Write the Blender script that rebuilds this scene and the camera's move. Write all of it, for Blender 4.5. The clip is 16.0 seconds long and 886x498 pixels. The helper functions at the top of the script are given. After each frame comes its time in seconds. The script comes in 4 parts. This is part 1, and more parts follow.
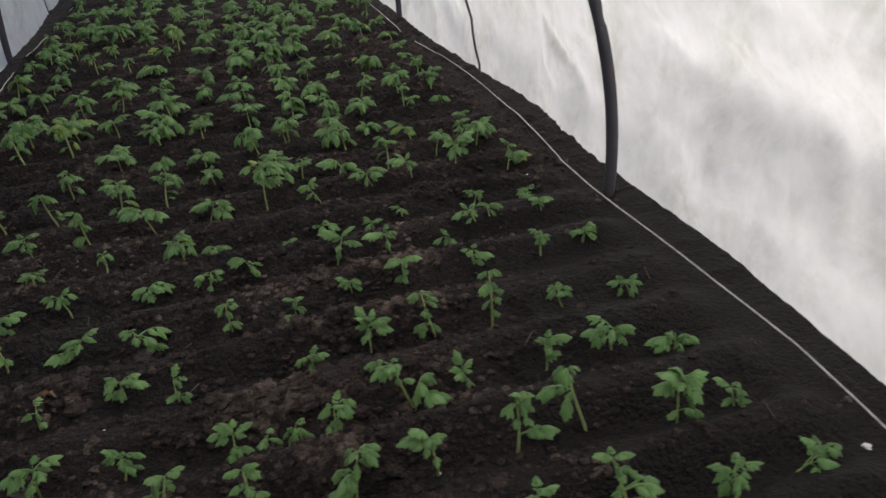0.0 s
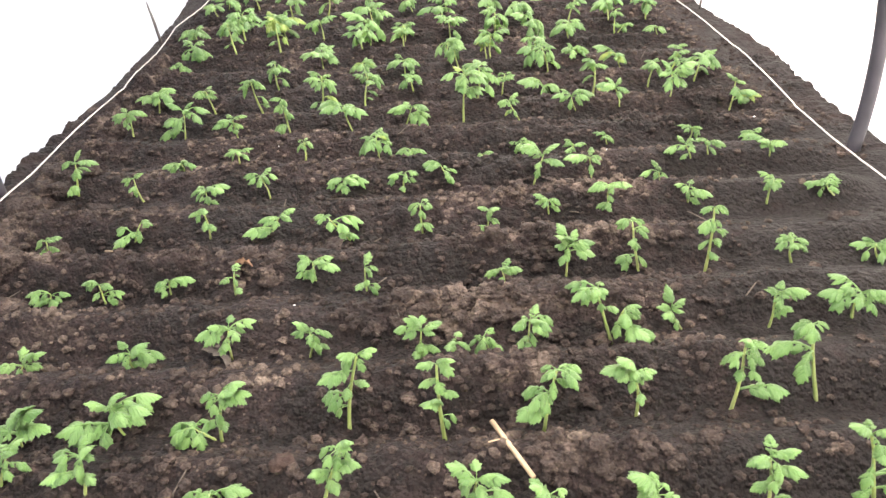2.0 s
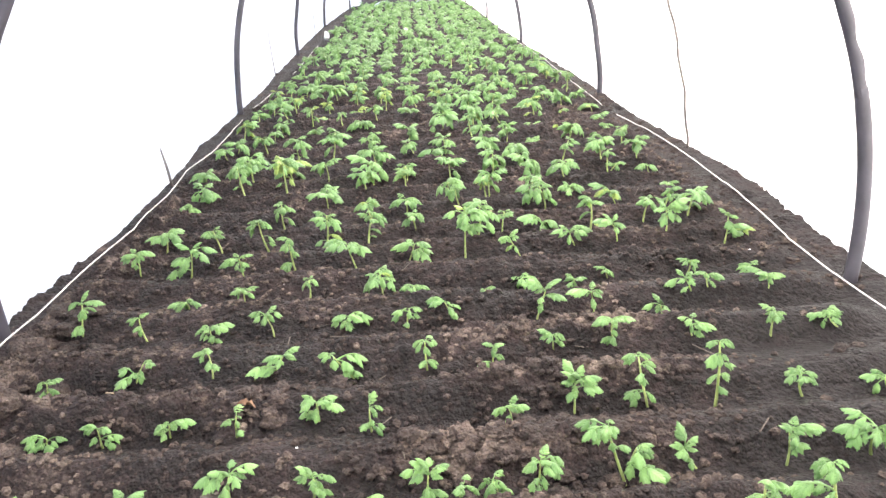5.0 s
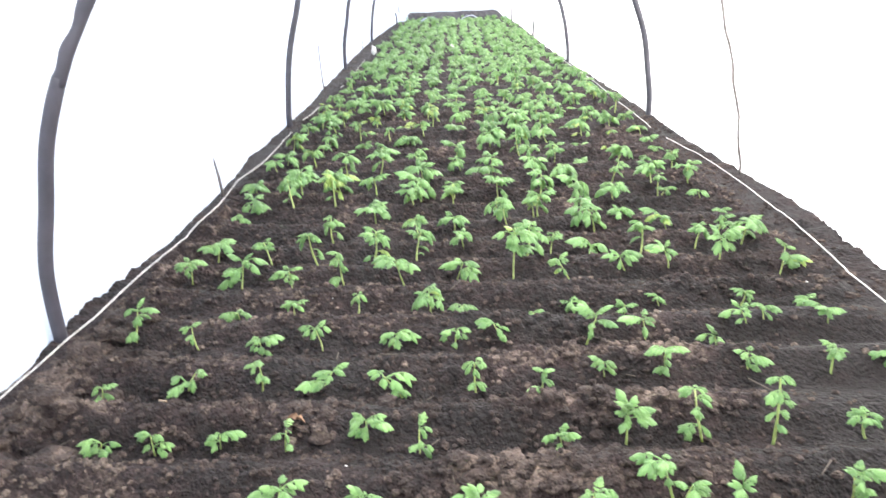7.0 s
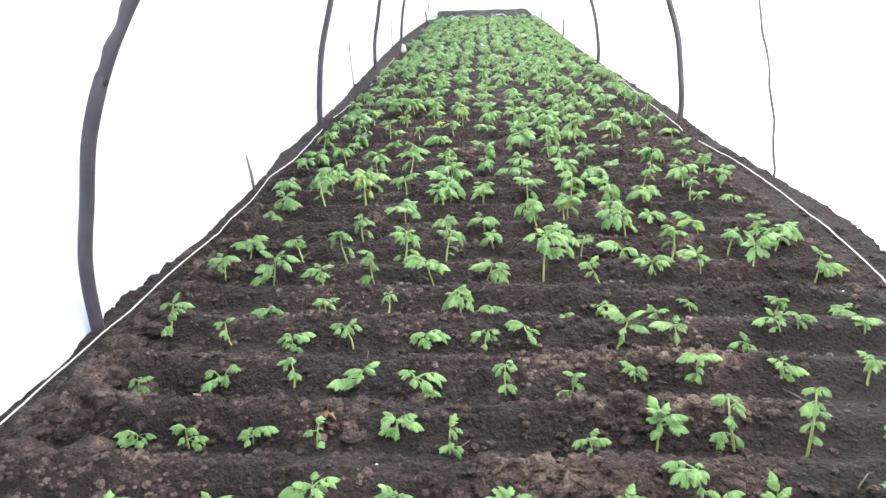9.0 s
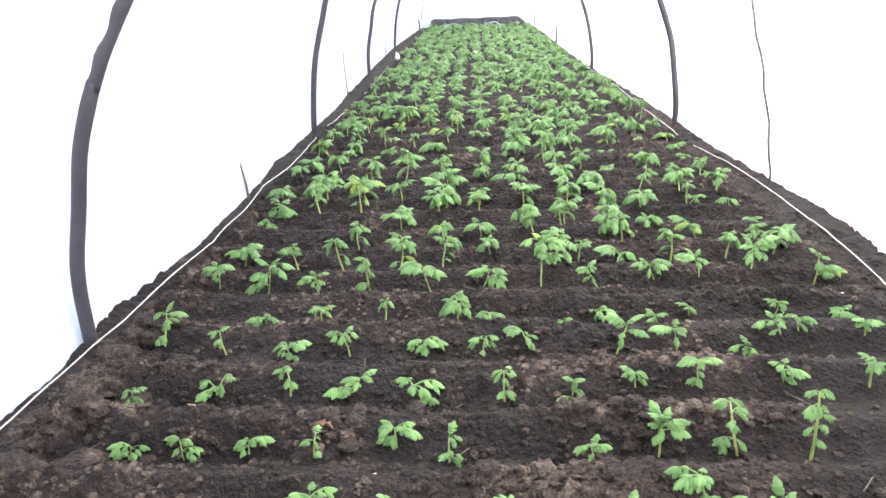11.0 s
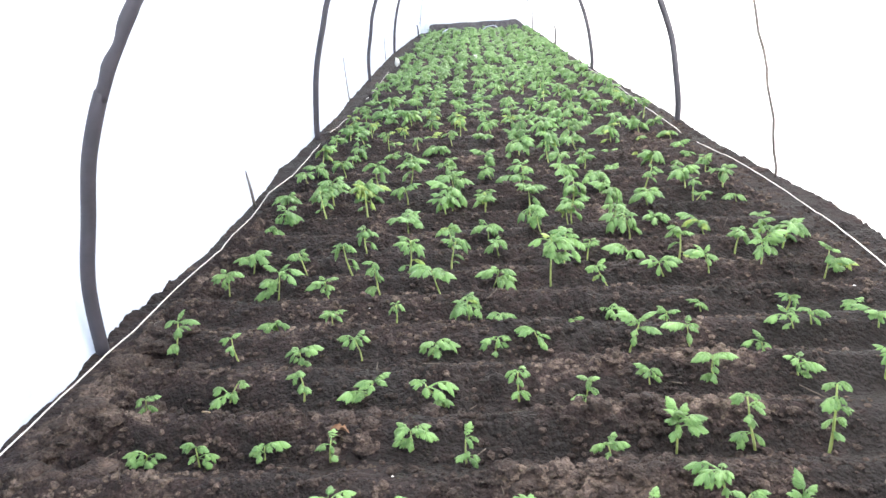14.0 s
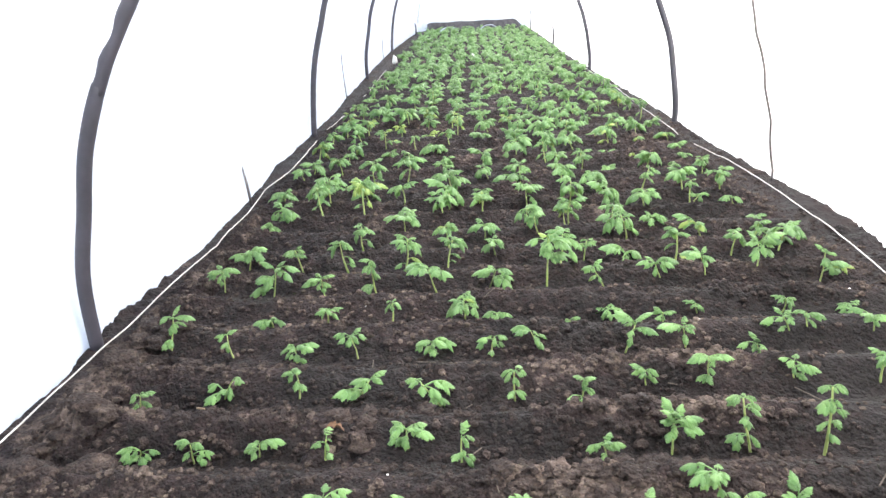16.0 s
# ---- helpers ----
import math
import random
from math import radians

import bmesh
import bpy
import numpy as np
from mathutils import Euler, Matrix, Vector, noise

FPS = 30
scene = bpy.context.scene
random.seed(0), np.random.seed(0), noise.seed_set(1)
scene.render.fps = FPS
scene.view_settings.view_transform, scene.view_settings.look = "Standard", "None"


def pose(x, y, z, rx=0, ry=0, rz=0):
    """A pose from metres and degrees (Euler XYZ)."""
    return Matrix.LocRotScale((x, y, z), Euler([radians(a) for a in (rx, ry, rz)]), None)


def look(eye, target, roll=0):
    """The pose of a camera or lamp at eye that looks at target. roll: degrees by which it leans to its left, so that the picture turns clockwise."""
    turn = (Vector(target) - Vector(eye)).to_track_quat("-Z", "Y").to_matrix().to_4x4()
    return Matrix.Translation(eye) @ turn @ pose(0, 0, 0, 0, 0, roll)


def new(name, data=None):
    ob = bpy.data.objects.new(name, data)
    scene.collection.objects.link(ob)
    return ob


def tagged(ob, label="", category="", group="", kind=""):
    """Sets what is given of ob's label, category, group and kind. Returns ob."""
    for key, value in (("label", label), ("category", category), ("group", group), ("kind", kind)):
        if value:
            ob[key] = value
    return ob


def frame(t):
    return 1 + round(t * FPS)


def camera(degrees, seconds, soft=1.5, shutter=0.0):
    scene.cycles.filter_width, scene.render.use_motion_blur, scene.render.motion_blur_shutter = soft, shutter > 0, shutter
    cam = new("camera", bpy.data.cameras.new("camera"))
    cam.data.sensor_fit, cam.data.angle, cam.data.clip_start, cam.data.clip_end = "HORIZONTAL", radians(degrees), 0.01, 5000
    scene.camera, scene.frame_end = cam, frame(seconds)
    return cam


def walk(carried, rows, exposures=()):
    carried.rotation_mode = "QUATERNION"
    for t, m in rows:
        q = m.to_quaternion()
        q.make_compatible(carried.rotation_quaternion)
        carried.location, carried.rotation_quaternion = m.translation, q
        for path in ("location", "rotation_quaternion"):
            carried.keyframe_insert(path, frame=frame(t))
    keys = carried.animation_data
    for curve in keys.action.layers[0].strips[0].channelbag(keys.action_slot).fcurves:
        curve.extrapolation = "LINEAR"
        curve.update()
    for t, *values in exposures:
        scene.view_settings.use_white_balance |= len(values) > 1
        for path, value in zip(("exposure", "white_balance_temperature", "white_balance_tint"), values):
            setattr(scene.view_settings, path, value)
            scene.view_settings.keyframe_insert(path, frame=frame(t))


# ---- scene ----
cam = camera(64.6, 16.0, shutter=0.5)
PATH = [
    (0, (0.07, -1.225, 0.682), (0.532, 0.442, -0.321), -3.5),
    (0.5, (0.006, -1.185, 0.64), (0.47, 0.494, -0.342), -1.9),
    (1, (-0.002, -1.151, 0.633), (0.21, 0.569, -0.365), 0.3),
    (1.5, (0.008, -1.192, 0.61), (0.041, 0.485, -0.479), -3.6),
    (2, (-0.006, -1.169, 0.591), (0.023, 0.503, -0.506), -2.6),
    (2.5, (-0.014, -1.168, 0.567), (-0.024, 0.541, -0.471), -5.9),
    (3, (-0.016, -1.164, 0.563), (-0.044, 0.566, -0.441), -6.8),
    (3.5, (-0.016, -1.163, 0.58), (-0.038, 0.584, -0.393), -5.5),
    (4, (-0.016, -1.159, 0.604), (0.0, 0.662, -0.223), -3.3),
    (4.2, (-0.013, -1.168, 0.602), (0.018, 0.679, -0.166), -3.6),
    (6.3, (-0.019, -1.171, 0.605), (0.073, 0.668, -0.176), -1.8),
    (6.5, (-0.025, -1.168, 0.609), (0.055, 0.669, -0.176), -1.5),
    (7, (-0.042, -1.163, 0.612), (-0.087, 0.7, -0.115), -2.0),
    (7.5, (-0.04, -1.169, 0.611), (-0.132, 0.713, -0.059), -3.4),
    (8, (-0.043, -1.169, 0.607), (-0.118, 0.672, -0.17), -2.5),
    (8.5, (-0.054, -1.162, 0.612), (-0.141, 0.681, -0.162), -1.6),
    (9, (-0.056, -1.165, 0.619), (-0.169, 0.694, -0.111), -1.6),
    (11.3, (-0.06, -1.155, 0.607), (-0.153, 0.713, -0.102), -2.3),
    (11.5, (-0.064, -1.156, 0.605), (-0.162, 0.709, -0.11), -3.0),
    (12, (-0.064, -1.161, 0.612), (-0.18, 0.704, -0.101), -2.4),
    (12.5, (-0.068, -1.159, 0.608), (-0.188, 0.709, -0.096), -2.6),
    (13, (-0.076, -1.159, 0.611), (-0.194, 0.712, -0.085), -2.6),
    (13.5, (-0.076, -1.153, 0.607), (-0.184, 0.72, -0.088), -2.9),
    (14, (-0.071, -1.157, 0.606), (-0.179, 0.715, -0.09), -3.5),
    (14.5, (-0.067, -1.158, 0.602), (-0.17, 0.716, -0.089), -3.4),
    (15, (-0.07, -1.157, 0.603), (-0.171, 0.716, -0.092), -3.4),
    (15.5, (-0.07, -1.159, 0.604), (-0.17, 0.712, -0.094), -3.0),
    (16, (-0.075, -1.155, 0.605), (-0.169, 0.716, -0.095), -2.7),
]
EXPOSURES = [
    (0, 0.68, 6700, 10), (0.5, 1.66, 6950, 10), (1, 2.42, 7250, 12), (1.5, 2.9, 7300, 14), (2, 3.3, 7400, 14), (2.5, 3.5, 7400, 14), (3, 3.65, 7400, 14), (3.5, 3.75, 7400, 14),
    (4, 3.8, 7300, 13), (4.2, 3.75, 7200, 13), (6.3, 3.2, 6600, 11), (6.5, 3.2, 6550, 10), (7, 3.4, 6500, 10), (7.5, 3.3, 6500, 10), (8, 3.2, 6500, 10), (9, 3.15, 6500, 10),
    (12.5, 3.1, 6500, 10), (16, 3.1, 6500, 10),
]
walk(cam, [(t, look(e, a, r)) for t, e, a, r in PATH], EXPOSURES)

# ---- light ----
world = bpy.data.worlds.new("overcast_sky")
scene.world = world
world.use_nodes = True
wn = world.node_tree
sky = wn.nodes.new("ShaderNodeTexSky")
sky.sky_type = "NISHITA"
sky.sun_disc = False
sky.sun_elevation = radians(62)
sky.sun_rotation = radians(129)
sky.air_density, sky.dust_density = 1.0, 4.0
wn.links.new(sky.outputs[0], wn.nodes["Background"].inputs[0])
wn.nodes["Background"].inputs[1].default_value = 0.10
sun_data = bpy.data.lights.new("sun", "SUN")
sun_data.energy, sun_data.angle, sun_data.color = 2.2, radians(50), (1.0, 0.95, 0.88)
sun = new("sun", sun_data)
sun.matrix_world = look((2.9, -2.4, 7.2), (0, 0, 0))

# ---- materials ----


def material(name):
    m = bpy.data.materials.new(name)
    m.use_nodes = True
    t = m.node_tree
    return m, t, t.nodes["Principled BSDF"]


def tex_noise(t, scale, detail=4.0, rough=0.55, coords=None, distortion=0.0):
    n = t.nodes.new("ShaderNodeTexNoise")
    n.inputs["Scale"].default_value = scale
    n.inputs["Detail"].default_value = detail
    n.inputs["Roughness"].default_value = rough
    n.inputs["Distortion"].default_value = distortion
    if coords:
        t.links.new(coords, n.inputs["Vector"])
    return n.outputs["Fac"]


def ramp(t, fac, stops):
    r = t.nodes.new("ShaderNodeValToRGB")
    while len(r.color_ramp.elements) < len(stops):
        r.color_ramp.elements.new(0.5)
    for e, (p, c) in zip(r.color_ramp.elements, stops):
        e.position, e.color = p, (*c, 1)
    t.links.new(fac, r.inputs[0])
    return r.outputs[0]


def mix(t, a, b, fac, blend="MIX"):
    n = t.nodes.new("ShaderNodeMix")
    n.data_type, n.blend_type = "RGBA", blend
    for socket, v in ((n.inputs[6], a), (n.inputs[7], b), (n.inputs[0], fac)):
        if isinstance(v, (tuple, float, int)):
            socket.default_value = (*v, 1) if isinstance(v, tuple) else v
        else:
            t.links.new(v, socket)
    return n.outputs[2]


def maths(t, op, a, b=0.0):
    n = t.nodes.new("ShaderNodeMath")
    n.operation = op
    for i, v in enumerate((a, b)):
        if isinstance(v, (int, float)):
            n.inputs[i].default_value = v
        else:
            t.links.new(v, n.inputs[i])
    return n.outputs[0]


def bump(t, shader, height, strength, distance):
    b = t.nodes.new("ShaderNodeBump")
    b.inputs["Strength"].default_value = strength
    b.inputs["Distance"].default_value = distance
    t.links.new(height, b.inputs["Height"])
    t.links.new(b.outputs[0], shader.inputs["Normal"])


def soil_material(name, dark, mid, dry, patches=False):
    m, t, s = material(name)
    pos = t.nodes.new("ShaderNodeNewGeometry").outputs["Position"]
    big = tex_noise(t, 5.0, 5.0, 0.6, pos, 0.6)
    small = tex_noise(t, 42.0, 6.0, 0.65, pos)
    grain = tex_noise(t, 260.0, 3.0, 0.7, pos)
    soil_mask = maths(t, "ADD", maths(t, "MULTIPLY", big, 0.55), maths(t, "MULTIPLY", small, 0.45))
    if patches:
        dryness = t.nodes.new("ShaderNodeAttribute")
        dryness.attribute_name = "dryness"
        soil_mask = maths(t, "ADD", maths(t, "MULTIPLY", dryness.outputs["Fac"], 0.30), maths(t, "SUBTRACT", soil_mask, 0.09))
    col = ramp(t, soil_mask, [(0.38, dark), (0.52, mid), (0.64, dry)])
    cells = t.nodes.new("ShaderNodeTexVoronoi")
    cells.inputs["Scale"].default_value = 120.0
    t.links.new(pos, cells.inputs["Vector"])
    lumps = t.nodes.new("ShaderNodeTexVoronoi")
    lumps.inputs["Scale"].default_value = 55.0
    t.links.new(mix(t, pos, tex_noise(t, 60.0), 0.012), lumps.inputs["Vector"])
    for tone, low, high in ((cells, 0.80, 1.22), (lumps, 0.80, 1.2)):
        bw = t.nodes.new("ShaderNodeSeparateColor")
        t.links.new(tone.outputs["Color"], bw.inputs[0])
        col = mix(t, col, ramp(t, bw.outputs[0], [(0.0, (low, low, low)), (1.0, (high, high, high))]), 1.0, "MULTIPLY")
    col = mix(t, col, ramp(t, grain, [(0.3, (0.62, 0.62, 0.62)), (0.7, (1.28, 1.26, 1.24))]), 0.8, "MULTIPLY")
    t.links.new(col, s.inputs["Base Color"])
    t.links.new(ramp(t, soil_mask, [(0.35, (0.62, 0.62, 0.62)), (0.6, (0.97, 0.97, 0.97))]), s.inputs["Roughness"])
    s.inputs["Specular IOR Level"].default_value = 0.3
    grit = t.nodes.new("ShaderNodeTexVoronoi")
    grit.inputs["Scale"].default_value = 250.0
    t.links.new(pos, grit.inputs["Vector"])
    h = maths(t, "SUBTRACT", maths(t, "MULTIPLY", tex_noise(t, 80.0, 6.0, 0.65, pos), 0.7), maths(t, "MULTIPLY", cells.outputs["Distance"], 0.55))
    h = maths(t, "SUBTRACT", h, maths(t, "MULTIPLY", grit.outputs["Distance"], 0.35))
    bump(t, s, h, 1.0, 0.012)
    return m


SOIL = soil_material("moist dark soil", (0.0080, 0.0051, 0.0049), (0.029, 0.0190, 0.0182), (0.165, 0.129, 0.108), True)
CLOD = soil_material("crumbly soil", (0.017, 0.0118, 0.0105), (0.056, 0.0405, 0.0350), (0.185, 0.148, 0.122))


def leaf_material(name, tint, vein, gloss=0.40):
    """Matt hairy leaf: blotchy green, pale midrib and side veins with the blade quilted up between them."""
    m, t, s = material(name)
    info = t.nodes.new("ShaderNodeObjectInfo").outputs["Random"]
    pos = t.nodes.new("ShaderNodeNewGeometry").outputs["Position"]
    blade = t.nodes.new("ShaderNodeAttribute")
    blade.attribute_name = "blade"
    part_xyz = t.nodes.new("ShaderNodeSeparateXYZ")
    t.links.new(blade.outputs["Vector"], part_xyz.inputs[0])
    along, across, own = part_xyz.outputs
    n = tex_noise(t, 75.0, 4.0, 0.65, pos)
    tone = maths(t, "ADD", maths(t, "MULTIPLY", info, 0.30), maths(t, "MULTIPLY", n, 0.45))
    tone = maths(t, "ADD", tone, maths(t, "MULTIPLY", own, 0.25))
    col = ramp(t, tone, [(0.22, tint), (0.78, vein)])
    wave = maths(t, "PINGPONG", maths(t, "MULTIPLY", maths(t, "SUBTRACT", along, maths(t, "MULTIPLY", across, 0.30)), 6.0), 0.5)
    rib = maths(t, "MINIMUM", wave, maths(t, "MULTIPLY", across, 1.4))
    col = mix(t, col, ramp(t, rib, [(0.0, (1.2, 1.12, 1.2)), (0.12, (1, 1, 1)), (0.5, (0.88, 0.92, 0.85))]), 0.7, "MULTIPLY")
    t.links.new(col, s.inputs["Base Color"])
    s.inputs["Roughness"].default_value = gloss
    s.inputs["Specular IOR Level"].default_value = 0.7
    s.inputs["Sheen Weight"].default_value = 0.14
    s.inputs["Sheen Roughness"].default_value = 0.5
    bump(t, s, maths(t, "ADD", maths(t, "MULTIPLY", tex_noise(t, 420.0, 3.0, 0.6, pos), 0.25), rib), 0.6, 0.002)
    tr = t.nodes.new("ShaderNodeBsdfTranslucent")
    t.links.new(mix(t, col, (1.0, 1.0, 0.45), 0.75, "MULTIPLY"), tr.inputs[0])
    mx = t.nodes.new("ShaderNodeMixShader")
    mx.inputs[0].default_value = 0.30
    t.links.new(s.outputs[0], mx.inputs[1])
    t.links.new(tr.outputs[0], mx.inputs[2])
    t.links.new(mx.outputs[0], t.nodes["Material Output"].inputs[0])
    return m


LEAF = leaf_material("tomato leaf", (0.082, 0.200, 0.050), (0.222, 0.425, 0.132))
YELLOW_LEAF = leaf_material("yellowing tomato leaf", (0.23, 0.36, 0.07), (0.31, 0.43, 0.10))
STEM = leaf_material("tomato stem", (0.30, 0.41, 0.13), (0.40, 0.50, 0.20))


def fabric_material():
    m, t, s = material("white spunbond fabric")
    pos = t.nodes.new("ShaderNodeNewGeometry").outputs["Position"]
    blot = tex_noise(t, 4.0, 6.0, 0.65, pos, 0.4)
    fine = tex_noise(t, 30.0, 5.0, 0.6, pos)
    col = ramp(t, blot, [(0.3, (0.88, 0.88, 0.87)), (0.55, (0.93, 0.93, 0.93)), (0.75, (0.82, 0.82, 0.79))])
    col = mix(t, col, ramp(t, fine, [(0.3, (0.92, 0.92, 0.91)), (0.6, (1, 1, 1))]), 0.7, "MULTIPLY")
    turned = t.nodes.new("ShaderNodeMapping")
    turned.inputs["Rotation"].default_value = (radians(35), 0, 0)
    turned.inputs["Scale"].default_value = (1.0, 0.8, 0.8)
    t.links.new(pos, turned.inputs["Vector"])
    slant = turned.outputs[0]
    smear = tex_noise(t, 7.0, 8.0, 0.70, slant, 0.35)
    col = mix(t, col, ramp(t, smear, [(0.54, (1, 1, 1)), (0.68, (0.84, 0.84, 0.80)), (0.80, (0.66, 0.66, 0.61))]), 0.8, "MULTIPLY")
    # Crease shading put into the colour: fold lines darkened in noisy patches.
    fold = maths(t, "ABSOLUTE", maths(t, "SUBTRACT", tex_noise(t, 8.0, 5.0, 0.6, slant, 0.8), 0.5))
    crease_patch = tex_noise(t, 5.0, 3.0, 0.5, pos)
    line = mix(t, (0.86, 0.86, 0.83), (1.0, 1.0, 1.0), ramp(t, fold, [(0.0, (0, 0, 0)), (0.10, (1, 1, 1))]))
    col = mix(t, col, line, ramp(t, crease_patch, [(0.42, (0, 0, 0)), (0.62, (1, 1, 1))]), "MULTIPLY")
    crinkle = maths(t, "ABSOLUTE", maths(t, "SUBTRACT", tex_noise(t, 10.0, 3.0, 0.5, slant, 0.6), 0.5))
    relief = maths(t, "ADD", maths(t, "MULTIPLY", fold, 1.2), maths(t, "ADD", crinkle, maths(t, "MULTIPLY", tex_noise(t, 14.0, 6.0, 0.6, pos, 0.5), 0.5)))
    bump(t, s, relief, 0.7, 0.02)
    t.links.new(col, s.inputs["Base Color"])
    s.inputs["Roughness"].default_value = 0.85
    s.inputs["Specular IOR Level"].default_value = 0.1
    tr = t.nodes.new("ShaderNodeBsdfTranslucent")
    t.links.new(col, tr.inputs[0])
    mx = t.nodes.new("ShaderNodeMixShader")
    mx.inputs[0].default_value = 0.6
    t.links.new(s.outputs[0], mx.inputs[1])
    t.links.new(tr.outputs[0], mx.inputs[2])
    t.links.new(mx.outputs[0], t.nodes["Material Output"].inputs[0])
    return m


FABRIC = fabric_material()


def plain(name, a, b, scale, rough, metallic=0.0, relief=0.0):
    m, t, s = material(name)
    pos = t.nodes.new("ShaderNodeNewGeometry").outputs["Position"]
    n = tex_noise(t, scale, 5.0, 0.6, pos)
    t.links.new(ramp(t, n, [(0.3, a), (0.7, b)]), s.inputs["Base Color"])
    s.inputs["Roughness"].default_value = rough
    s.inputs["Metallic"].default_value = metallic
    if relief:
        bump(t, s, tex_noise(t, scale * 6, 4.0, 0.6, pos), 0.6, relief)
    return m


PIPE = plain("grey plastic pipe", (0.034, 0.033, 0.042), (0.060, 0.057, 0.071), 14, 0.5, relief=0.001)
WIRE = plain("weathered steel rod", (0.10, 0.09, 0.08), (0.20, 0.18, 0.17), 30, 0.5, 0.6)
TWINE = plain("white twine", (0.48, 0.46, 0.43), (0.72, 0.71, 0.68), 60, 0.8, relief=0.002)
STRAW = plain("dry straw", (0.26, 0.19, 0.12), (0.44, 0.33, 0.22), 40, 0.7, relief=0.001)
DEAD = plain("withered leaf", (0.060, 0.050, 0.041), (0.125, 0.103, 0.085), 50, 0.8, relief=0.002)
BOARD = plain("weathered grey board", (0.030, 0.029, 0.034), (0.11, 0.106, 0.116), 22, 0.8, relief=0.003)
PALE = plain("white plastic", (0.72, 0.72, 0.70), (0.85, 0.85, 0.83), 20, 0.5)
FILM = plain("pale blue film", (0.25, 0.32, 0.42), (0.45, 0.52, 0.60), 12, 0.35)
RUST = plain("dry rusty leaf", (0.11, 0.060, 0.035), (0.20, 0.118, 0.072), 40, 0.9, relief=0.003)

# ---- ground shape ----
ROW_STEP, ROW_START = 0.138, -0.755
rng = np.random.default_rng(7)
LATTICE = rng.random((256, 256))


def lattice_noise(x, y, k=0):
    x, y = np.asarray(x, float) + 37.3 * k + 500, np.asarray(y, float) + 91.7 * k + 500
    i, j = np.floor(x).astype(int), np.floor(y).astype(int)
    fx, fy = x - i, y - j
    fx, fy = fx * fx * (3 - 2 * fx), fy * fy * (3 - 2 * fy)
    a, b = LATTICE[i % 256, j % 256], LATTICE[(i + 1) % 256, j % 256]
    c, d = LATTICE[i % 256, (j + 1) % 256], LATTICE[(i + 1) % 256, (j + 1) % 256]
    return (a * (1 - fx) + b * fx) * (1 - fy) + (c * (1 - fx) + d * fx) * fy


def smooth(e0, e1, v):
    q = np.clip((v - e0) / (e1 - e0), 0, 1)
    return q * q * (3 - 2 * q)


def domes(x, y, k):
    """Cobbled relief of crowded rounded lumps, 0 in the cracks and up to 1 on the tops."""
    x, y = np.asarray(x, float) + 300.0, np.asarray(y, float) + 300.0
    i, j = np.floor(x).astype(int), np.floor(y).astype(int)
    best = np.zeros(np.broadcast(x, y).shape)
    for a in (-1, 0, 1):
        for b in (-1, 0, 1):
            ci, cj = i + a, j + b
            ox, oy = LATTICE[(ci + 17 * k) % 256, cj % 256], LATTICE[ci % 256, (cj + 29 * k) % 256]
            size = 0.35 + 0.65 * LATTICE[(ci + 5 * k) % 256, (cj + 11) % 256]
            d2 = (x - ci - ox) ** 2 + (y - cj - oy) ** 2
            best = np.maximum(best, size * (1 - d2 / (0.75 * size + 0.1)))
    return best


DRY_PATCHES = ((0.08, -0.42, 0.17, 0.035), (0.14, -0.275, 0.15, 0.022), (0.26, -0.12, 0.15, 0.022), (-0.42, -0.27, 0.10, 0.03), (-0.72, -0.15, 0.07, 0.25),
               (0.15, -0.70, 0.08, 0.025), (0.12, -0.565, 0.10, 0.02), (-0.02, -0.43, 0.1, 0.03),
               (-0.68, 0.5, 0.05, 0.3))


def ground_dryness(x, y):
    """Where the surface has dried pale, on the ridges and in a few patches, or (below 0) is darker, in one corner."""
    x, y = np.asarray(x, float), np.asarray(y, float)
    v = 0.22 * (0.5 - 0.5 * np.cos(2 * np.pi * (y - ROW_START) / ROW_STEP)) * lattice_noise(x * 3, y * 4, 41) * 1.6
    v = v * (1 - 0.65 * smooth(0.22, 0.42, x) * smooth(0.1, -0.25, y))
    for px, py, sx, sy in DRY_PATCHES:
        v = v + 0.60 * np.exp(-((x - px) / sx) ** 2 - ((y - py) / sy) ** 2) * (0.4 + 0.9 * lattice_noise(x * 14, y * 18, 42))
    # One corner with a ragged edge is set darker than the rest.
    soil_mask = smooth(0.26, 0.58, x + 0.24 * (lattice_noise(x * 5, y * 6, 47) - 0.5)) * smooth(0.22, -0.12, y + 0.2 * (lattice_noise(x * 4, y * 4, 48) - 0.5))
    soil_mask = soil_mask * smooth(1.25, 0.9, x) * smooth(-1.7, -1.1, y)
    return np.clip(v - 0.42 * soil_mask, -0.42, 1)


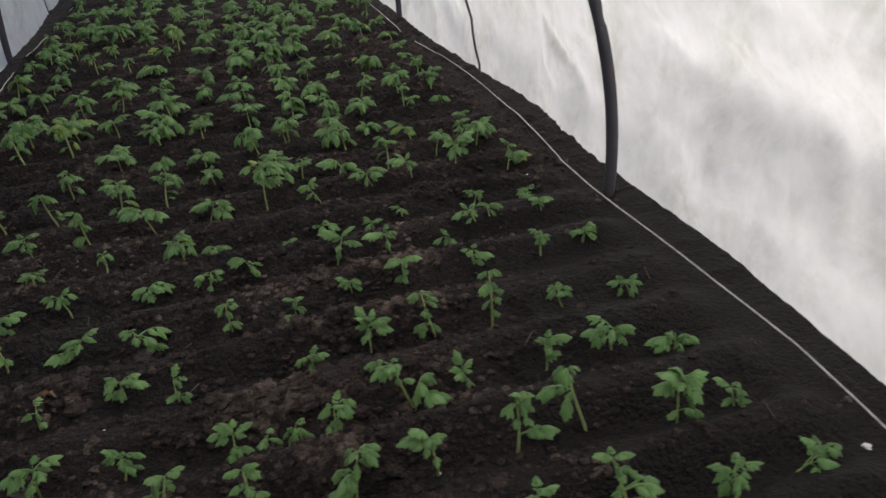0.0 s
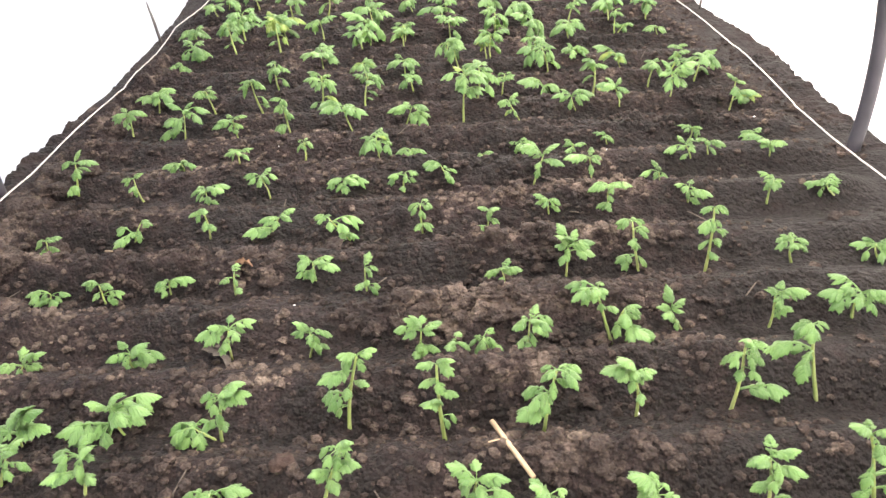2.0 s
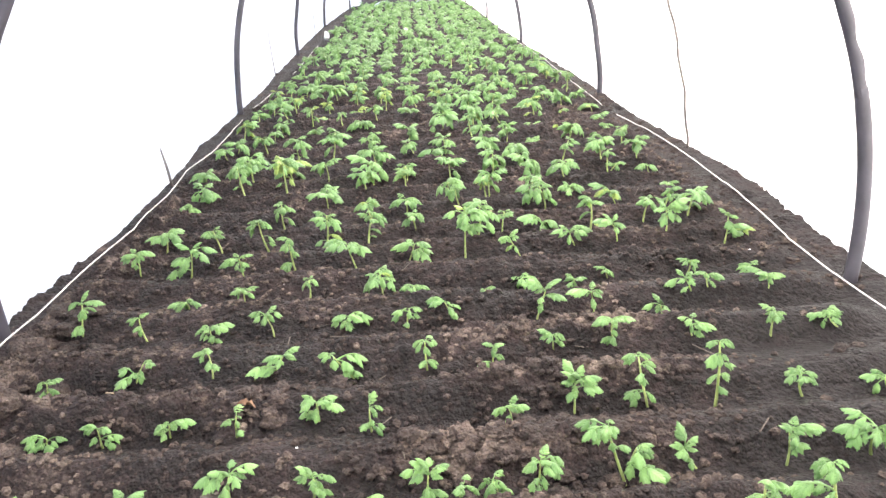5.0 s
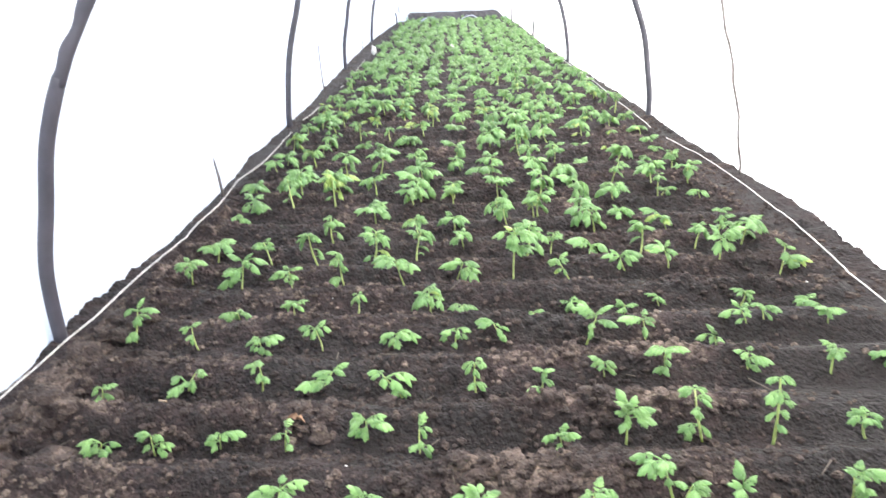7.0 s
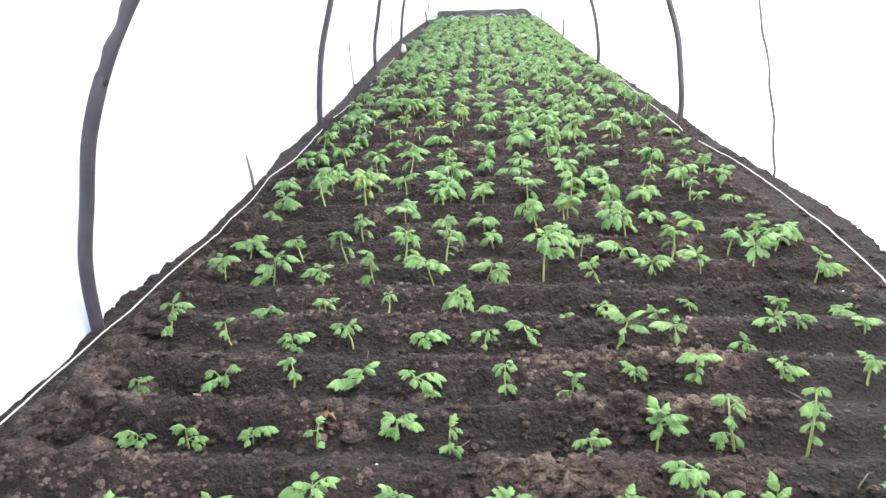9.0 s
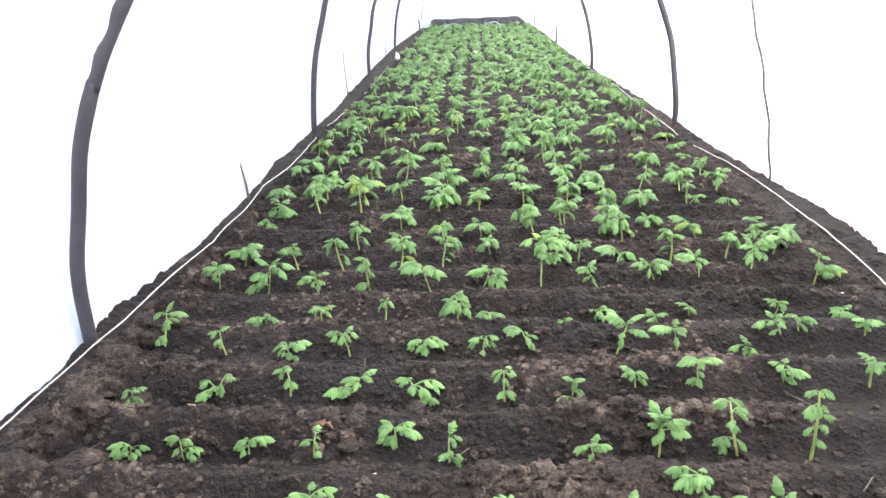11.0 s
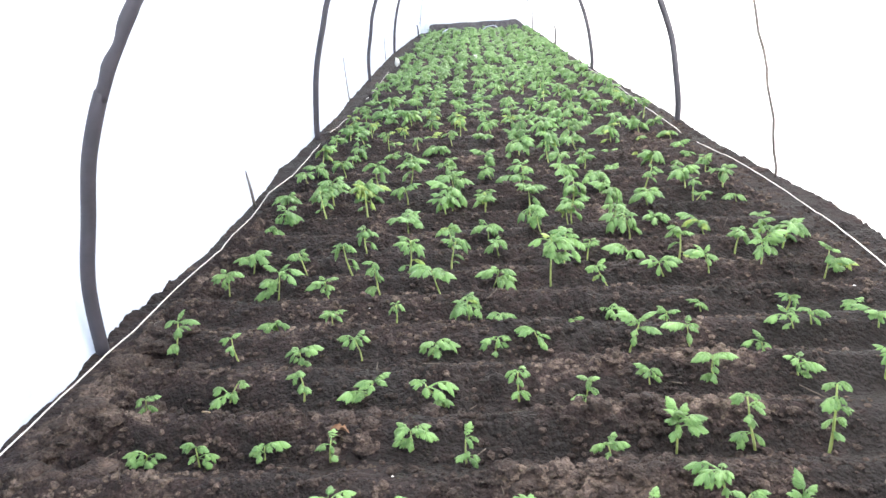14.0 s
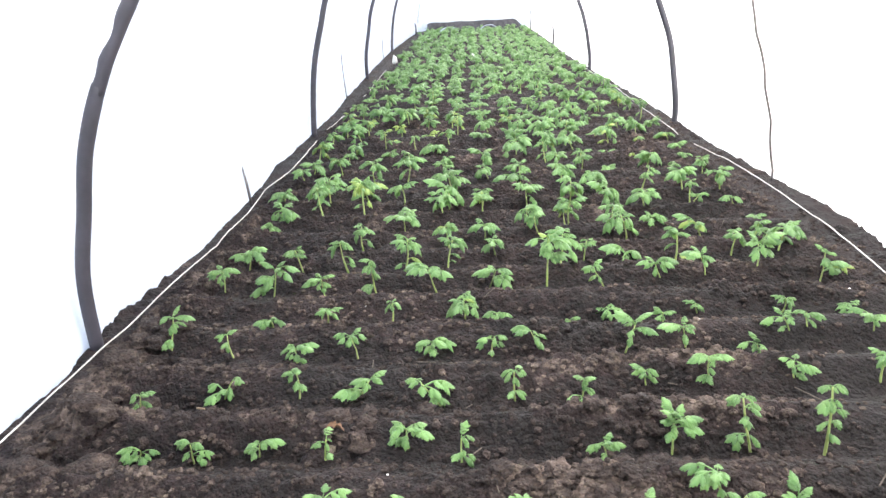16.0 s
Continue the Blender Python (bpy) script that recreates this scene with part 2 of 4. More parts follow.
def ground_height(x, y):
    """Height of the bed: planted furrows across it, low ridges and clods between them, a rougher margin under the cover."""
    x, y = np.asarray(x, float), np.asarray(y, float)
    bed = 1 - smooth(0.68, 0.78, np.abs(x))
    phase = (y - ROW_START + 0.035 * (lattice_noise(x * 3, y * 3, 1) - 0.5)) / ROW_STEP
    amp = 0.010 + 0.011 * lattice_noise(x * 2.5, y * 5, 2)
    z = -amp * np.cos(2 * np.pi * phase) * bed
    rough = 0.55 + 0.9 * lattice_noise(x * 4, y * 6, 3) + 0.25 * smooth(-0.55, -0.7, x) * smooth(0.4, 0.0, y)
    billow = np.abs(lattice_noise(x * 18, y * 30, 4) - 0.5) * 2
    crumb = 1 - 2 * np.abs(lattice_noise(x * 60 + 3 * billow, y * 66, 9) - 0.5)
    margin = 1 - 0.25 * smooth(0.765, 0.79, -x) - 0.35 * smooth(0.82, 0.85, x)
    rough = rough * margin
    dry = ground_dryness(x, y)
    rough = rough * (0.75 + 0.6 * dry) * (1 - 0.75 * np.exp(-((np.abs(x) - 0.768) / 0.042) ** 2))
    cloddy = np.clip(smooth(0.42, 0.72, lattice_noise(x * 5, y * 9, 45)) + 1.3 * dry, 0.12, 1.2)
    z = z + rough * (0.015 * (lattice_noise(x * 7, y * 17, 5) - 0.5) + 0.007 * (lattice_noise(x * 9, y * 48, 46) - 0.5) + 0.007 * (0.5 - billow))
    wx, wy = x + 0.012 * (lattice_noise(x * 40, y * 40, 43) - 0.5), y + 0.012 * (lattice_noise(x * 40, y * 40, 44) - 0.5)
    z = z + rough * cloddy * (0.018 * (domes(wx * 24, wy * 28, 1) - 0.35) + 0.011 * (domes(wx * 55, wy * 60, 2) - 0.35))
    z = z + rough * (0.004 * (crumb - 0.5) + 0.003 * (lattice_noise(x * 115, y * 120, 7) - 0.5))
    near = 1 - smooth(0.95, 1.3, np.abs(x))
    z = z - 0.006 * smooth(0.70, 0.76, np.abs(x))
    return z * near + 0.02 * (lattice_noise(x * 0.6, y * 0.6, 8) - 0.5) * smooth(1.0, 2.0, np.abs(x))


FIELD_STEP, FIELD_X, FIELD_Y = 0.004, -1.0, -1.3
FIELD = ground_height(*np.meshgrid(np.arange(FIELD_X, 1.0, FIELD_STEP), np.arange(FIELD_Y, 3.2, FIELD_STEP), indexing="ij"))


def at_ground(x, y):
    """The bed's height, from a fine table."""
    if y > 3.15:
        return -0.004
    u = min(max((x - FIELD_X) / FIELD_STEP, 0), FIELD.shape[0] - 2)
    w = min(max((y - FIELD_Y) / FIELD_STEP, 0), FIELD.shape[1] - 2)
    i, j = int(u), int(w)
    u, w = u - i, w - j
    return float((FIELD[i, j] * (1 - u) + FIELD[i + 1, j] * u) * (1 - w) + (FIELD[i, j + 1] * (1 - u) + FIELD[i + 1, j + 1] * u) * w)


def link_mesh(name, verts, faces, mat, parent=None, shade=True):
    me = bpy.data.meshes.new(name)
    me.from_pydata(verts, [], faces)
    me.materials.append(mat)
    if shade:
        me.polygons.foreach_set("use_smooth", [True] * len(me.polygons))
    ob = new(name, me)
    ob.parent = parent
    return ob


def grid_faces(nu, nv):
    i = np.arange((nu - 1) * (nv - 1))
    a = (i // (nv - 1)) * nv + i % (nv - 1)
    return np.stack([a, a + nv, a + nv + 1, a + 1], 1).tolist()


def build_ground():
    inner = np.arange(-0.94, 0.9401, 0.004)
    far = np.array([1.05, 1.2, 1.5, 2.2, 4, 8, 20, 60, 200, 900])
    xs = np.concatenate([-far[::-1], inner, far])
    ys, y = [], 1.4
    while y < 9.9:
        ys.append(y)
        y += 0.008 + 0.006 * (y - 1.4)
    ys = np.concatenate([[-900, -200, -60, -20, -8, -4], np.arange(-2.4, -0.9, 0.05), np.arange(-0.9, 1.4, 0.004), ys, [10.5, 12, 16, 30, 80, 250, 900]])
    X, Y = np.meshgrid(xs, ys, indexing="ij")
    Z = ground_height(X, Y)
    verts = np.stack([X, Y, Z], -1).reshape(-1, 3)
    ob = link_mesh("ground", verts.tolist(), grid_faces(len(xs), len(ys)), SOIL)
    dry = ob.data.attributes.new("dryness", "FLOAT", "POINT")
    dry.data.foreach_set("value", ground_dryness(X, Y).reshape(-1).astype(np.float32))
    tagged(ob, "dark moist crumbly garden soil with shallow furrows across the bed", "soil", kind="structure")


build_ground()

# ---- tunnel cover, hoops and twine ----
RIGHT_EDGE = ((-3, 0.84), (-0.7, 0.845), (-0.3, 0.875), (0.1, 0.865), (0.4, 0.872), (0.62, 0.897), (0.83, 0.887), (1.0, 0.872), (1.35, 0.852), (1.8, 0.836), (2.0, 0.845), (2.9, 0.828), (4.0, 0.80), (5.4, 0.78), (8.0, 0.80), (10, 0.79))
LEFT_EDGE = ((-3, 0.80), (-0.3, 0.808), (-0.12, 0.80), (0.05, 0.815), (0.15, 0.818), (0.31, 0.80), (0.54, 0.785), (0.72, 0.790), (1.1, 0.795), (1.35, 0.818), (1.45, 0.832), (1.58, 0.812), (2.0, 0.815), (2.7, 0.812), (3.1, 0.838), (4.1, 0.860), (5.0, 0.885), (6.3, 0.905), (8.0, 0.88), (10, 0.83))


def edge_at(table, y):
    return np.interp(y, [p for p, _ in table], [v for _, v in table])


Y_BACK, Y_END = -2.3, 9.75


def build_cover():
    nu, nv = 241, 640
    u = np.linspace(0, math.pi, nu)
    y = np.linspace(Y_BACK, Y_END, nv)
    U, Y = np.meshgrid(u, y, indexing="ij")
    R, L = edge_at(RIGHT_EDGE, Y), edge_at(LEFT_EDGE, Y)
    side = (1 + np.cos(U)) / 2
    A = R * side + L * (1 - side)
    h = 1.18
    arc = U * 0.9
    wr = 0.006 * (lattice_noise(arc * 2.2 + Y * 1.2, Y * 2.6 - arc, 11) - 0.5)
    fold = 1 - 2 * np.abs(lattice_noise(arc * 5 + Y * 3.5, Y * 2.2 - arc * 1.3, 12) - 0.5)
    fine = 1 - 2 * np.abs(lattice_noise(arc * 9 - Y * 4, Y * 7 + arc * 2, 13) - 0.5)
    hem = np.exp(-np.minimum(U, math.pi - U) / 0.16)
    sharp = 1 - 2 * np.abs(lattice_noise(arc * 13 + Y * 7, Y * 9 - arc * 6, 16) - 0.5)
    wr = wr + 0.008 * fold ** 3 + 0.009 * fine ** 3 + 0.006 * sharp ** 3
    wr = wr + hem * 0.016 * np.sin(Y * 16 + 3 * lattice_noise(Y * 3, U * 2, 14))
    crease = np.exp(-((Y + 0.45) / 0.4) ** 2)
    wr = wr + crease * (0.022 * np.exp(-((U - 0.24) / 0.06) ** 2) - 0.008 * np.exp(-((U - 0.1) / 0.05) ** 2))
    wr = np.maximum(wr, -0.012) * smooth(0.0, 0.12, np.minimum(U, math.pi - U))
    X = (A + wr) * np.cos(U)
    Z = (h + wr) * np.sin(U) ** 0.96 - 0.012 * (np.sin(U) < 0.03)
    verts = np.stack([X, Y, Z], -1).reshape(-1, 3)
    cover = link_mesh("tunnel_cover", verts.tolist(), grid_faces(nu, nv), FABRIC)
    tagged(cover, "white translucent spunbond fabric stretched over the tunnel hoops, creased", "row cover", kind="structure")
    for name, at in (("wall_end", Y_END), ("wall_back", Y_BACK)):
        n = 41
        r, l = float(edge_at(RIGHT_EDGE, at)), float(edge_at(LEFT_EDGE, at))
        v, f = [], []
        for i in range(n):
            a = math.pi * i / (n - 1)
            ex = (r if a < math.pi / 2 else l) * math.cos(a)
            ez = h * math.sin(a) ** 0.96
            for j in range(9):
                k = j / 8
                bulge = 0.05 * (float(lattice_noise(ex * 5, ez * k * 5, 15)) - 0.5)
                v.append((ex, at + bulge * math.sin(k * math.pi), -0.012 + (ez + 0.012) * k))
        f = grid_faces(n, 9)
        tagged(link_mesh(name, v, f, FABRIC), "white translucent fabric closing the end of the tunnel", "row cover", kind="structure")


build_cover()


def tube(points, radius, sides=10, closed=True):
    """Vertices and faces of a tube along points; radius is a number or one value a point."""
    pts = [Vector(p) for p in points]
    radii = radius if isinstance(radius, (list, tuple)) else [radius] * len(pts)
    v, f = [], []
    ref = None
    for i, p in enumerate(pts):
        d = (pts[min(i + 1, len(pts) - 1)] - pts[max(i - 1, 0)]).normalized()
        if ref is None:
            ref = d.orthogonal().normalized()
        ref = (ref - d * ref.dot(d)).normalized()
        b = d.cross(ref)
        for k in range(sides):
            a = 2 * math.pi * k / sides
            v.append(tuple(p + (ref * math.cos(a) + b * math.sin(a)) * radii[i]))
    for i in range(len(pts) - 1):
        for k in range(sides):
            q = (k + 1) % sides
            f.append((i * sides + k, i * sides + q, (i + 1) * sides + q, (i + 1) * sides + k))
    if closed:
        f.append(tuple(range(sides))[::-1])
        f.append(tuple(range((len(pts) - 1) * sides, len(pts) * sides)))
    return v, f


def arch_points(y, left, right, h_left, h_right, n=64, lean=0.0, wobble=0.0, seed=0, bow=0.0):
    pts = []
    for i in range(n + 1):
        a = math.pi * i / n
        s = (1 - math.cos(a)) / 2
        half = (left + right) / 2
        h = h_left * (1 - s) + h_right * s
        w = wobble * (float(lattice_noise(i * 22.4 / n, seed, 20)) - 0.5)
        pts.append(((right - left) / 2 - half * math.cos(a) + w - bow * math.sin(2 * a) * (s > 0.5), y + lean * math.sin(a) * s * s + w, h * math.sin(a) - 0.03 * (i in (0, n))))
    return pts


def thick_hoop(y, left, right, h_left, h_right, lean=0.0, joints=None, part=1.0, bow=0.0):
    """A bent pipe pushed into two legs; joints are the heights of the legs' tops, where the pipe has buckled."""
    root = new("tunnel_hoop")
    root.location = (0, y, 0)
    n = 200
    pts = [(x, yy - y, z) for x, yy, z in arch_points(y, left, right, h_left, h_right, n, lean, 0.012, y, bow)][:int(n * part) + 1]
    tops = joints or (0.45, 0.45)
    cuts = [max(i for i, p in enumerate(pts) if p[0] < 0 and p[2] < tops[0]), min(i for i, p in enumerate(pts) if (p[0] > 0 and p[2] < tops[1]) or i == len(pts) - 1)]
    dents = (0.10, 0.10, 0.16, 0.10, 0.02, 0.08, 0.22, 0.30, 0.24, 0.08, 0.0, 0.02) if joints else ()
    for name, a, b in (("leg", 0, cuts[0]), ("arch", cuts[0] - 1, cuts[1] + 1), ("leg", cuts[1], len(pts) - 1)):
        span = pts[a:min(b, len(pts) - 1) + 1]
        if len(span) < 3:
            continue
        radii = [0.0128 if not joints or name == "leg" else 0.0114] * len(span)
        if joints and name == "leg":
            for k, q in enumerate((0.0116, 0.0120, 0.0125)):
                radii[-1 - k if a == 0 else k] = q
        if name == "arch":
            for k, d in enumerate(dents):
                for i in (k, len(span) - 1 - k):
                    x, yy, z = span[i]
                    radii[i] = 0.0122 * (1 - 0.8 * d)
                    span[i] = (x * (1 - 0.010 * d / abs(x)), yy, z - 0.006 * d)
        v, f = tube(span, radii, 14)
        link_mesh(name, v, f, PIPE, root)
    tagged(root, "dark grey plastic pipe hoop standing in the soil across the bed", "tunnel hoop", "tunnel hoops")
    return root


thick_hoop(0.0, 0.791, 0.79, 0.94, 0.93, lean=0.08, bow=0.047, joints=(0.49, 0.36))
thick_hoop(2.0, 0.797, 0.822, 1.12, 1.06)
thick_hoop(4.08, 0.838, 0.78, 1.15, 1.06)
thick_hoop(6.4, 0.885, 0.76, 1.17, 1.05, part=0.64)


def rod(name, points, radius, label, category, mat=WIRE):
    v, f = tube(points, radius, 8)
    ob = link_mesh(name, v, f, mat)
    tagged(ob, label, category)
    return ob


for sx, sy, sh in ((0.770, 6.3, 0.19), (0.765, 9.0, 0.30), (-0.806, 8.8, 0.16)):
    rod("stake", [(sx, sy, -0.04), (sx + 0.005, sy, sh * 0.6), (sx - 0.006, sy, sh)], [0.010, 0.009, 0.007], "short dark stake standing at the edge of the bed", "stake", PIPE)

# Thin wires pushed into the soil along the cover, the longer one bent over with it.
rod("bent_wire", [(0.818, 2.92, -0.03), (0.808, 2.92, 0.08), (0.794, 2.92, 0.163), (0.783, 2.92, 0.25), (0.766, 2.92, 0.334), (0.725, 2.92, 0.496), (0.66, 2.92, 0.63), (0.56, 2.92, 0.76), (0.45, 2.92, 0.86)], 0.0026, "thin bent steel wire leg leaning on the white fabric", "wire")
rod("thin_wire", [(-0.818, 3.06, -0.03), (-0.824, 3.06, 0.09), (-0.829, 3.06, 0.20), (-0.828, 3.06, 0.30), (-0.818, 3.06, 0.44)], [0.0026, 0.0026, 0.0024, 0.0022, 0.0012], "thin steel wire standing loose beside the white fabric", "wire")
rod("thin_wire", [(-0.888, 5.6, -0.03), (-0.890, 5.6, 0.10), (-0.884, 5.6, 0.24)], [0.0028, 0.0026, 0.0012], "short thin steel wire standing beside the white fabric", "wire")

# A wire hoop that has come loose: a whole leg on one side and a short stub on the other.
leg = [(0.86 - 0.14 * (k / 12) ** 1.5 + 0.004 * math.sin(k * 1.9), 1.02, -0.03 + 0.62 * k / 12) for k in range(13)]
leg += [(0.70 - 0.07 * k, 1.02, 0.66 + 0.07 * k - 0.005 * k * k) for k in range(1, 8)]
rod("bent_wire", leg, 0.0042, "thin bent steel wire leg leaning on the white fabric", "wire")
rod("stake", [(-0.772, 0.93, -0.04), (-0.778, 0.93, 0.05), (-0.790, 0.935, 0.125)], [0.005, 0.0045, 0.002], "short thin dark stick pushed into the bed edge", "stake")


def twine(points, seed):
    pts = []
    for (x0, y0), (x1, y1) in zip(points, points[1:]):
        n = max(2, int((y1 - y0) / 0.03))
        for k in range(n):
            q = k / n
            x, y = x0 + (x1 - x0) * q, y0 + (y1 - y0) * q
            pts.append((x + 0.004 * (float(lattice_noise(y * 9, seed, 21)) - 0.5), y, max(at_ground(x, y), at_ground(x + 0.003, y), at_ground(x - 0.003, y)) + 0.0095))
    zs = [p[2] for p in pts]
    pts = [(p[0], p[1], (max(zs[max(0, i - 1):i + 2]) + sum(zs[max(0, i - 3):i + 4]) / len(zs[max(0, i - 3):i + 4])) / 2) for i, p in enumerate(pts)]
    v, f = tube(pts, 0.0015, 6)
    ob = link_mesh("twine", v, f, TWINE)
    tagged(ob, "white twine laid along the edge of the seedling bed", "twine", "lengths of twine")


twine([(-0.79, -1.2), (-0.785, -0.32), (-0.78, -0.17), (-0.775, -0.03), (-0.764, 0.06), (-0.764, 0.2), (-0.756, 0.33), (-0.738, 0.54), (-0.740, 0.75), (-0.762, 1.05), (-0.735, 1.26), (-0.736, 1.52), (-0.74, 1.82)], 1)
twine([(-0.745, 2.05), (-0.72, 2.45)], 2)
twine([(-0.725, 2.6), (-0.71, 2.75)], 3)
twine([(-0.71, 3.0), (-0.73, 3.6), (-0.75, 4.6)], 4)
twine([(0.77, -1.2), (0.775, -0.75), (0.79, -0.57), (0.785, -0.28), (0.772, -0.06), (0.770, 0.04), (0.772, 0.196), (0.778, 0.222), (0.803, 0.52), (0.806, 0.75), (0.811, 0.98), (0.800, 1.15), (0.780, 1.39), (0.764, 1.545)], 6)
twine([(0.757, 1.70), (0.763, 2.0), (0.765, 2.45), (0.778, 3.0), (0.755, 4.4)], 7)

# ---- far end ----


def end_board():
    """A weathered plank on edge with its far top corner worn round."""
    bm = bmesh.new()
    n = 40
    for i in range(n + 1):
        q = i / n
        x = -0.68 + 1.36 * q
        top = 0.128 + 0.010 * q + 0.004 * math.sin(q * 23) - 0.10 * max(0.0, (q - 0.90) / 0.10) ** 1.6 - 0.02 * max(0.0, (0.02 - q) / 0.02)
        for yy, z in ((-0.016, -0.01), (-0.018, top * 0.5), (-0.012, top), (0.012, top), (0.018, top * 0.5), (0.016, -0.01)):
            bm.verts.new((x, 9.36 + yy + 0.012 * math.sin(q * 5), z))
    bm.verts.ensure_lookup_table()
    for i in range(n):
        for k in range(5):
            a = i * 6 + k
            bm.faces.new([bm.verts[w] for w in (a, a + 1, a + 7, a + 6)])
    for a in (0, n * 6):
        bm.faces.new([bm.verts[a + k] for k in range(6)])
    bmesh.ops.recalc_face_normals(bm, faces=bm.faces[:])
    me = bpy.data.meshes.new("end_board")
    bm.to_mesh(me)
    bm.free()
    me.materials.append(BOARD)
    tagged(new("end_board", me), "weathered dark grey board closing the far end of the bed", "board")


end_board()


def film_scrap(x, y, width, height, turn):
    """A crumpled scrap of plastic film arched over the soil."""
    v = []
    for i in range(13):
        a = math.pi * i / 12
        for j in range(5):
            w = 1 + 0.25 * (float(lattice_noise(i * 0.8, j * 0.9 + x * 7, 51)) - 0.5)
            v.append((-width / 2 * math.cos(a) * w, (j - 2) * 0.03 + 0.02 * w, height * math.sin(a) * w - 0.006))
    ob = link_mesh("film_scrap", v, grid_faces(13, 5), FILM)
    thick = ob.modifiers.new("thickness", "SOLIDIFY")
    thick.thickness = 0.002
    ob.matrix_basis = pose(x, y, 0.0, rz=turn)
    tagged(ob, "crumpled pale blue plastic film arched over the soil", "plastic film", "scraps of film")


film_scrap(-0.36, 9.2, 0.26, 0.075, 8)
film_scrap(0.20, 9.2, 0.24, 0.085, -6)

# ---- leaves ----


# Half outline of a leaflet: place along the midrib, half width, and how far the margin points forward.
TOOTHED = ((0.0, 0.06, 0.0), (0.12, 0.50, 0.0), (0.26, 0.95, 0.06), (0.37, 0.70, 0.01), (0.52, 0.92, 0.10), (0.63, 0.55, 0.01), (0.74, 0.52, 0.08), (0.86, 0.22, 0.0), (1.0, 0.0, 0.0))
COARSE = ((0.0, 0.06, 0.0), (0.26, 0.90, 0.05), (0.42, 0.58, 0.0), (0.60, 0.84, 0.10), (1.0, 0.0, 0.0))


def leaflet(v, f, blade, origin, direction, normal, length, width, droop, seed, coarse=False):
    """Adds a deeply toothed leaflet, raised beside its midrib, its margins and tip curling down."""
    r = random.Random(seed)
    d = Vector(direction).normalized()
    side = d.cross(Vector(normal)).normalized()
    up = side.cross(d).normalized()
    base = len(v)
    outline = COARSE if coarse else TOOTHED
    ranks = (-1, 0, 1) if coarse else (-1, -0.5, 0, 0.5, 1)
    own, twist = r.random(), 0.5 * (r.random() - 0.5)
    for i, (q, half, ahead) in enumerate(outline):
        span = {k: width * 0.5 * half * (1 + 0.26 * (r.random() - 0.5)) for k in (-1, 1)}
        for k in ranks:
            w = span[1 if k > 0 else -1]
            a = abs(k)
            p = Vector(origin) + d * (length * (q + ahead * a * (0.7 + 0.6 * r.random()))) + side * (w * k)
            lift = a * w * 0.62 - a * a * w * 1.35 - droop * length * q * q + twist * w * k * q
            lift += (0.040 if i % 2 else -0.020) * length * (a == 0.5) + 0.025 * length * (r.random() - 0.5) * a
            v.append(tuple(p + up * lift))
            blade.append((q, a, own))
    n = len(ranks)
    for i in range(len(outline) - 1):
        for k in range(n - 1):
            a = base + i * n + k
            f.append((a, a + 1, a + n + 1, a + n))


def leaf_shape(kind, seed, slim=1.0, coarse=False):
    """A compound leaf of unit reach along x: arched stalk, one end leaflet and pairs at its sides."""
    r = random.Random(seed)
    rise, drop = {"up": (0.80, 0.60), "flat": (0.65, 0.90), "hang": (0.55, 1.28)}[kind]
    rise += 0.15 * (r.random() - 0.5)
    drop += 0.2 * (r.random() - 0.5)
    bend = 0.25 * (r.random() - 0.5)

    def along(s):
        return Vector((s, bend * s * s, rise * s - drop * s * s))

    if coarse:
        v, f = tube([along(0.0), along(0.3), along(0.6)], [0.026, 0.02, 0.012], 3, False)
    else:
        v, f = tube([along(0.1 * k) for k in range(8)], [0.032, 0.027, 0.024, 0.022, 0.020, 0.017, 0.014, 0.01], 5, False)
    blade = [(0.0, 0.0, 0.5)] * len(v)
    s0 = 0.58
    t0 = (along(s0 + 0.06) - along(s0)).normalized()
    leaflet(v, f, blade, along(s0), t0, (0, 0.3 * (r.random() - 0.5), 1), 0.50, (0.34 + 0.10 * r.random()) * slim, 0.34, seed * 7 + 1, coarse)
    pairs = ((0.55, 0.42, 0.27), (0.34, 0.36, 0.22)) if r.random() < 0.6 else ((0.46, 0.46, 0.30),)
    if r.random() < 0.35:
        pairs = ((0.57, 0.40, 0.25), (0.41, 0.36, 0.22), (0.24, 0.24, 0.15))
    for s, ln, wd in pairs:
        for sign in (-1, 1):
            tt = (along(s + 0.05) - along(s)).normalized()
            out = Vector((0, sign, 0))
            d = tt * (0.45 + 0.45 * r.random()) + out * 0.9 + Vector((0, 0, -0.05 - 0.45 * r.random()))
            leaflet(v, f, blade, along(s + 0.05 * (r.random() - 0.5)), d, (0.3 * (r.random() - 0.5), sign * 0.3 * r.random(), 1), ln * (0.8 + 0.4 * r.random()), wd * slim * (0.9 + 0.3 * r.random()), 0.38, seed * 7 + 3 + sign, coarse)
    return v, f, blade


def simple_leaf_shape(seed, coarse=False):
    """A young, barely divided leaf."""
    v, f = tube([(0, 0, 0), (0.2, 0, 0.06), (0.45, 0, 0.08)], [0.03, 0.024, 0.015], 5, False)
    blade = [(0.0, 0.0, 0.5)] * len(v)
    leaflet(v, f, blade, (0.38, 0, 0.08), (1, 0.1, -0.15), (0, 0, 1), 0.62, 0.56, 0.45, seed, coarse)
    return v, f, blade


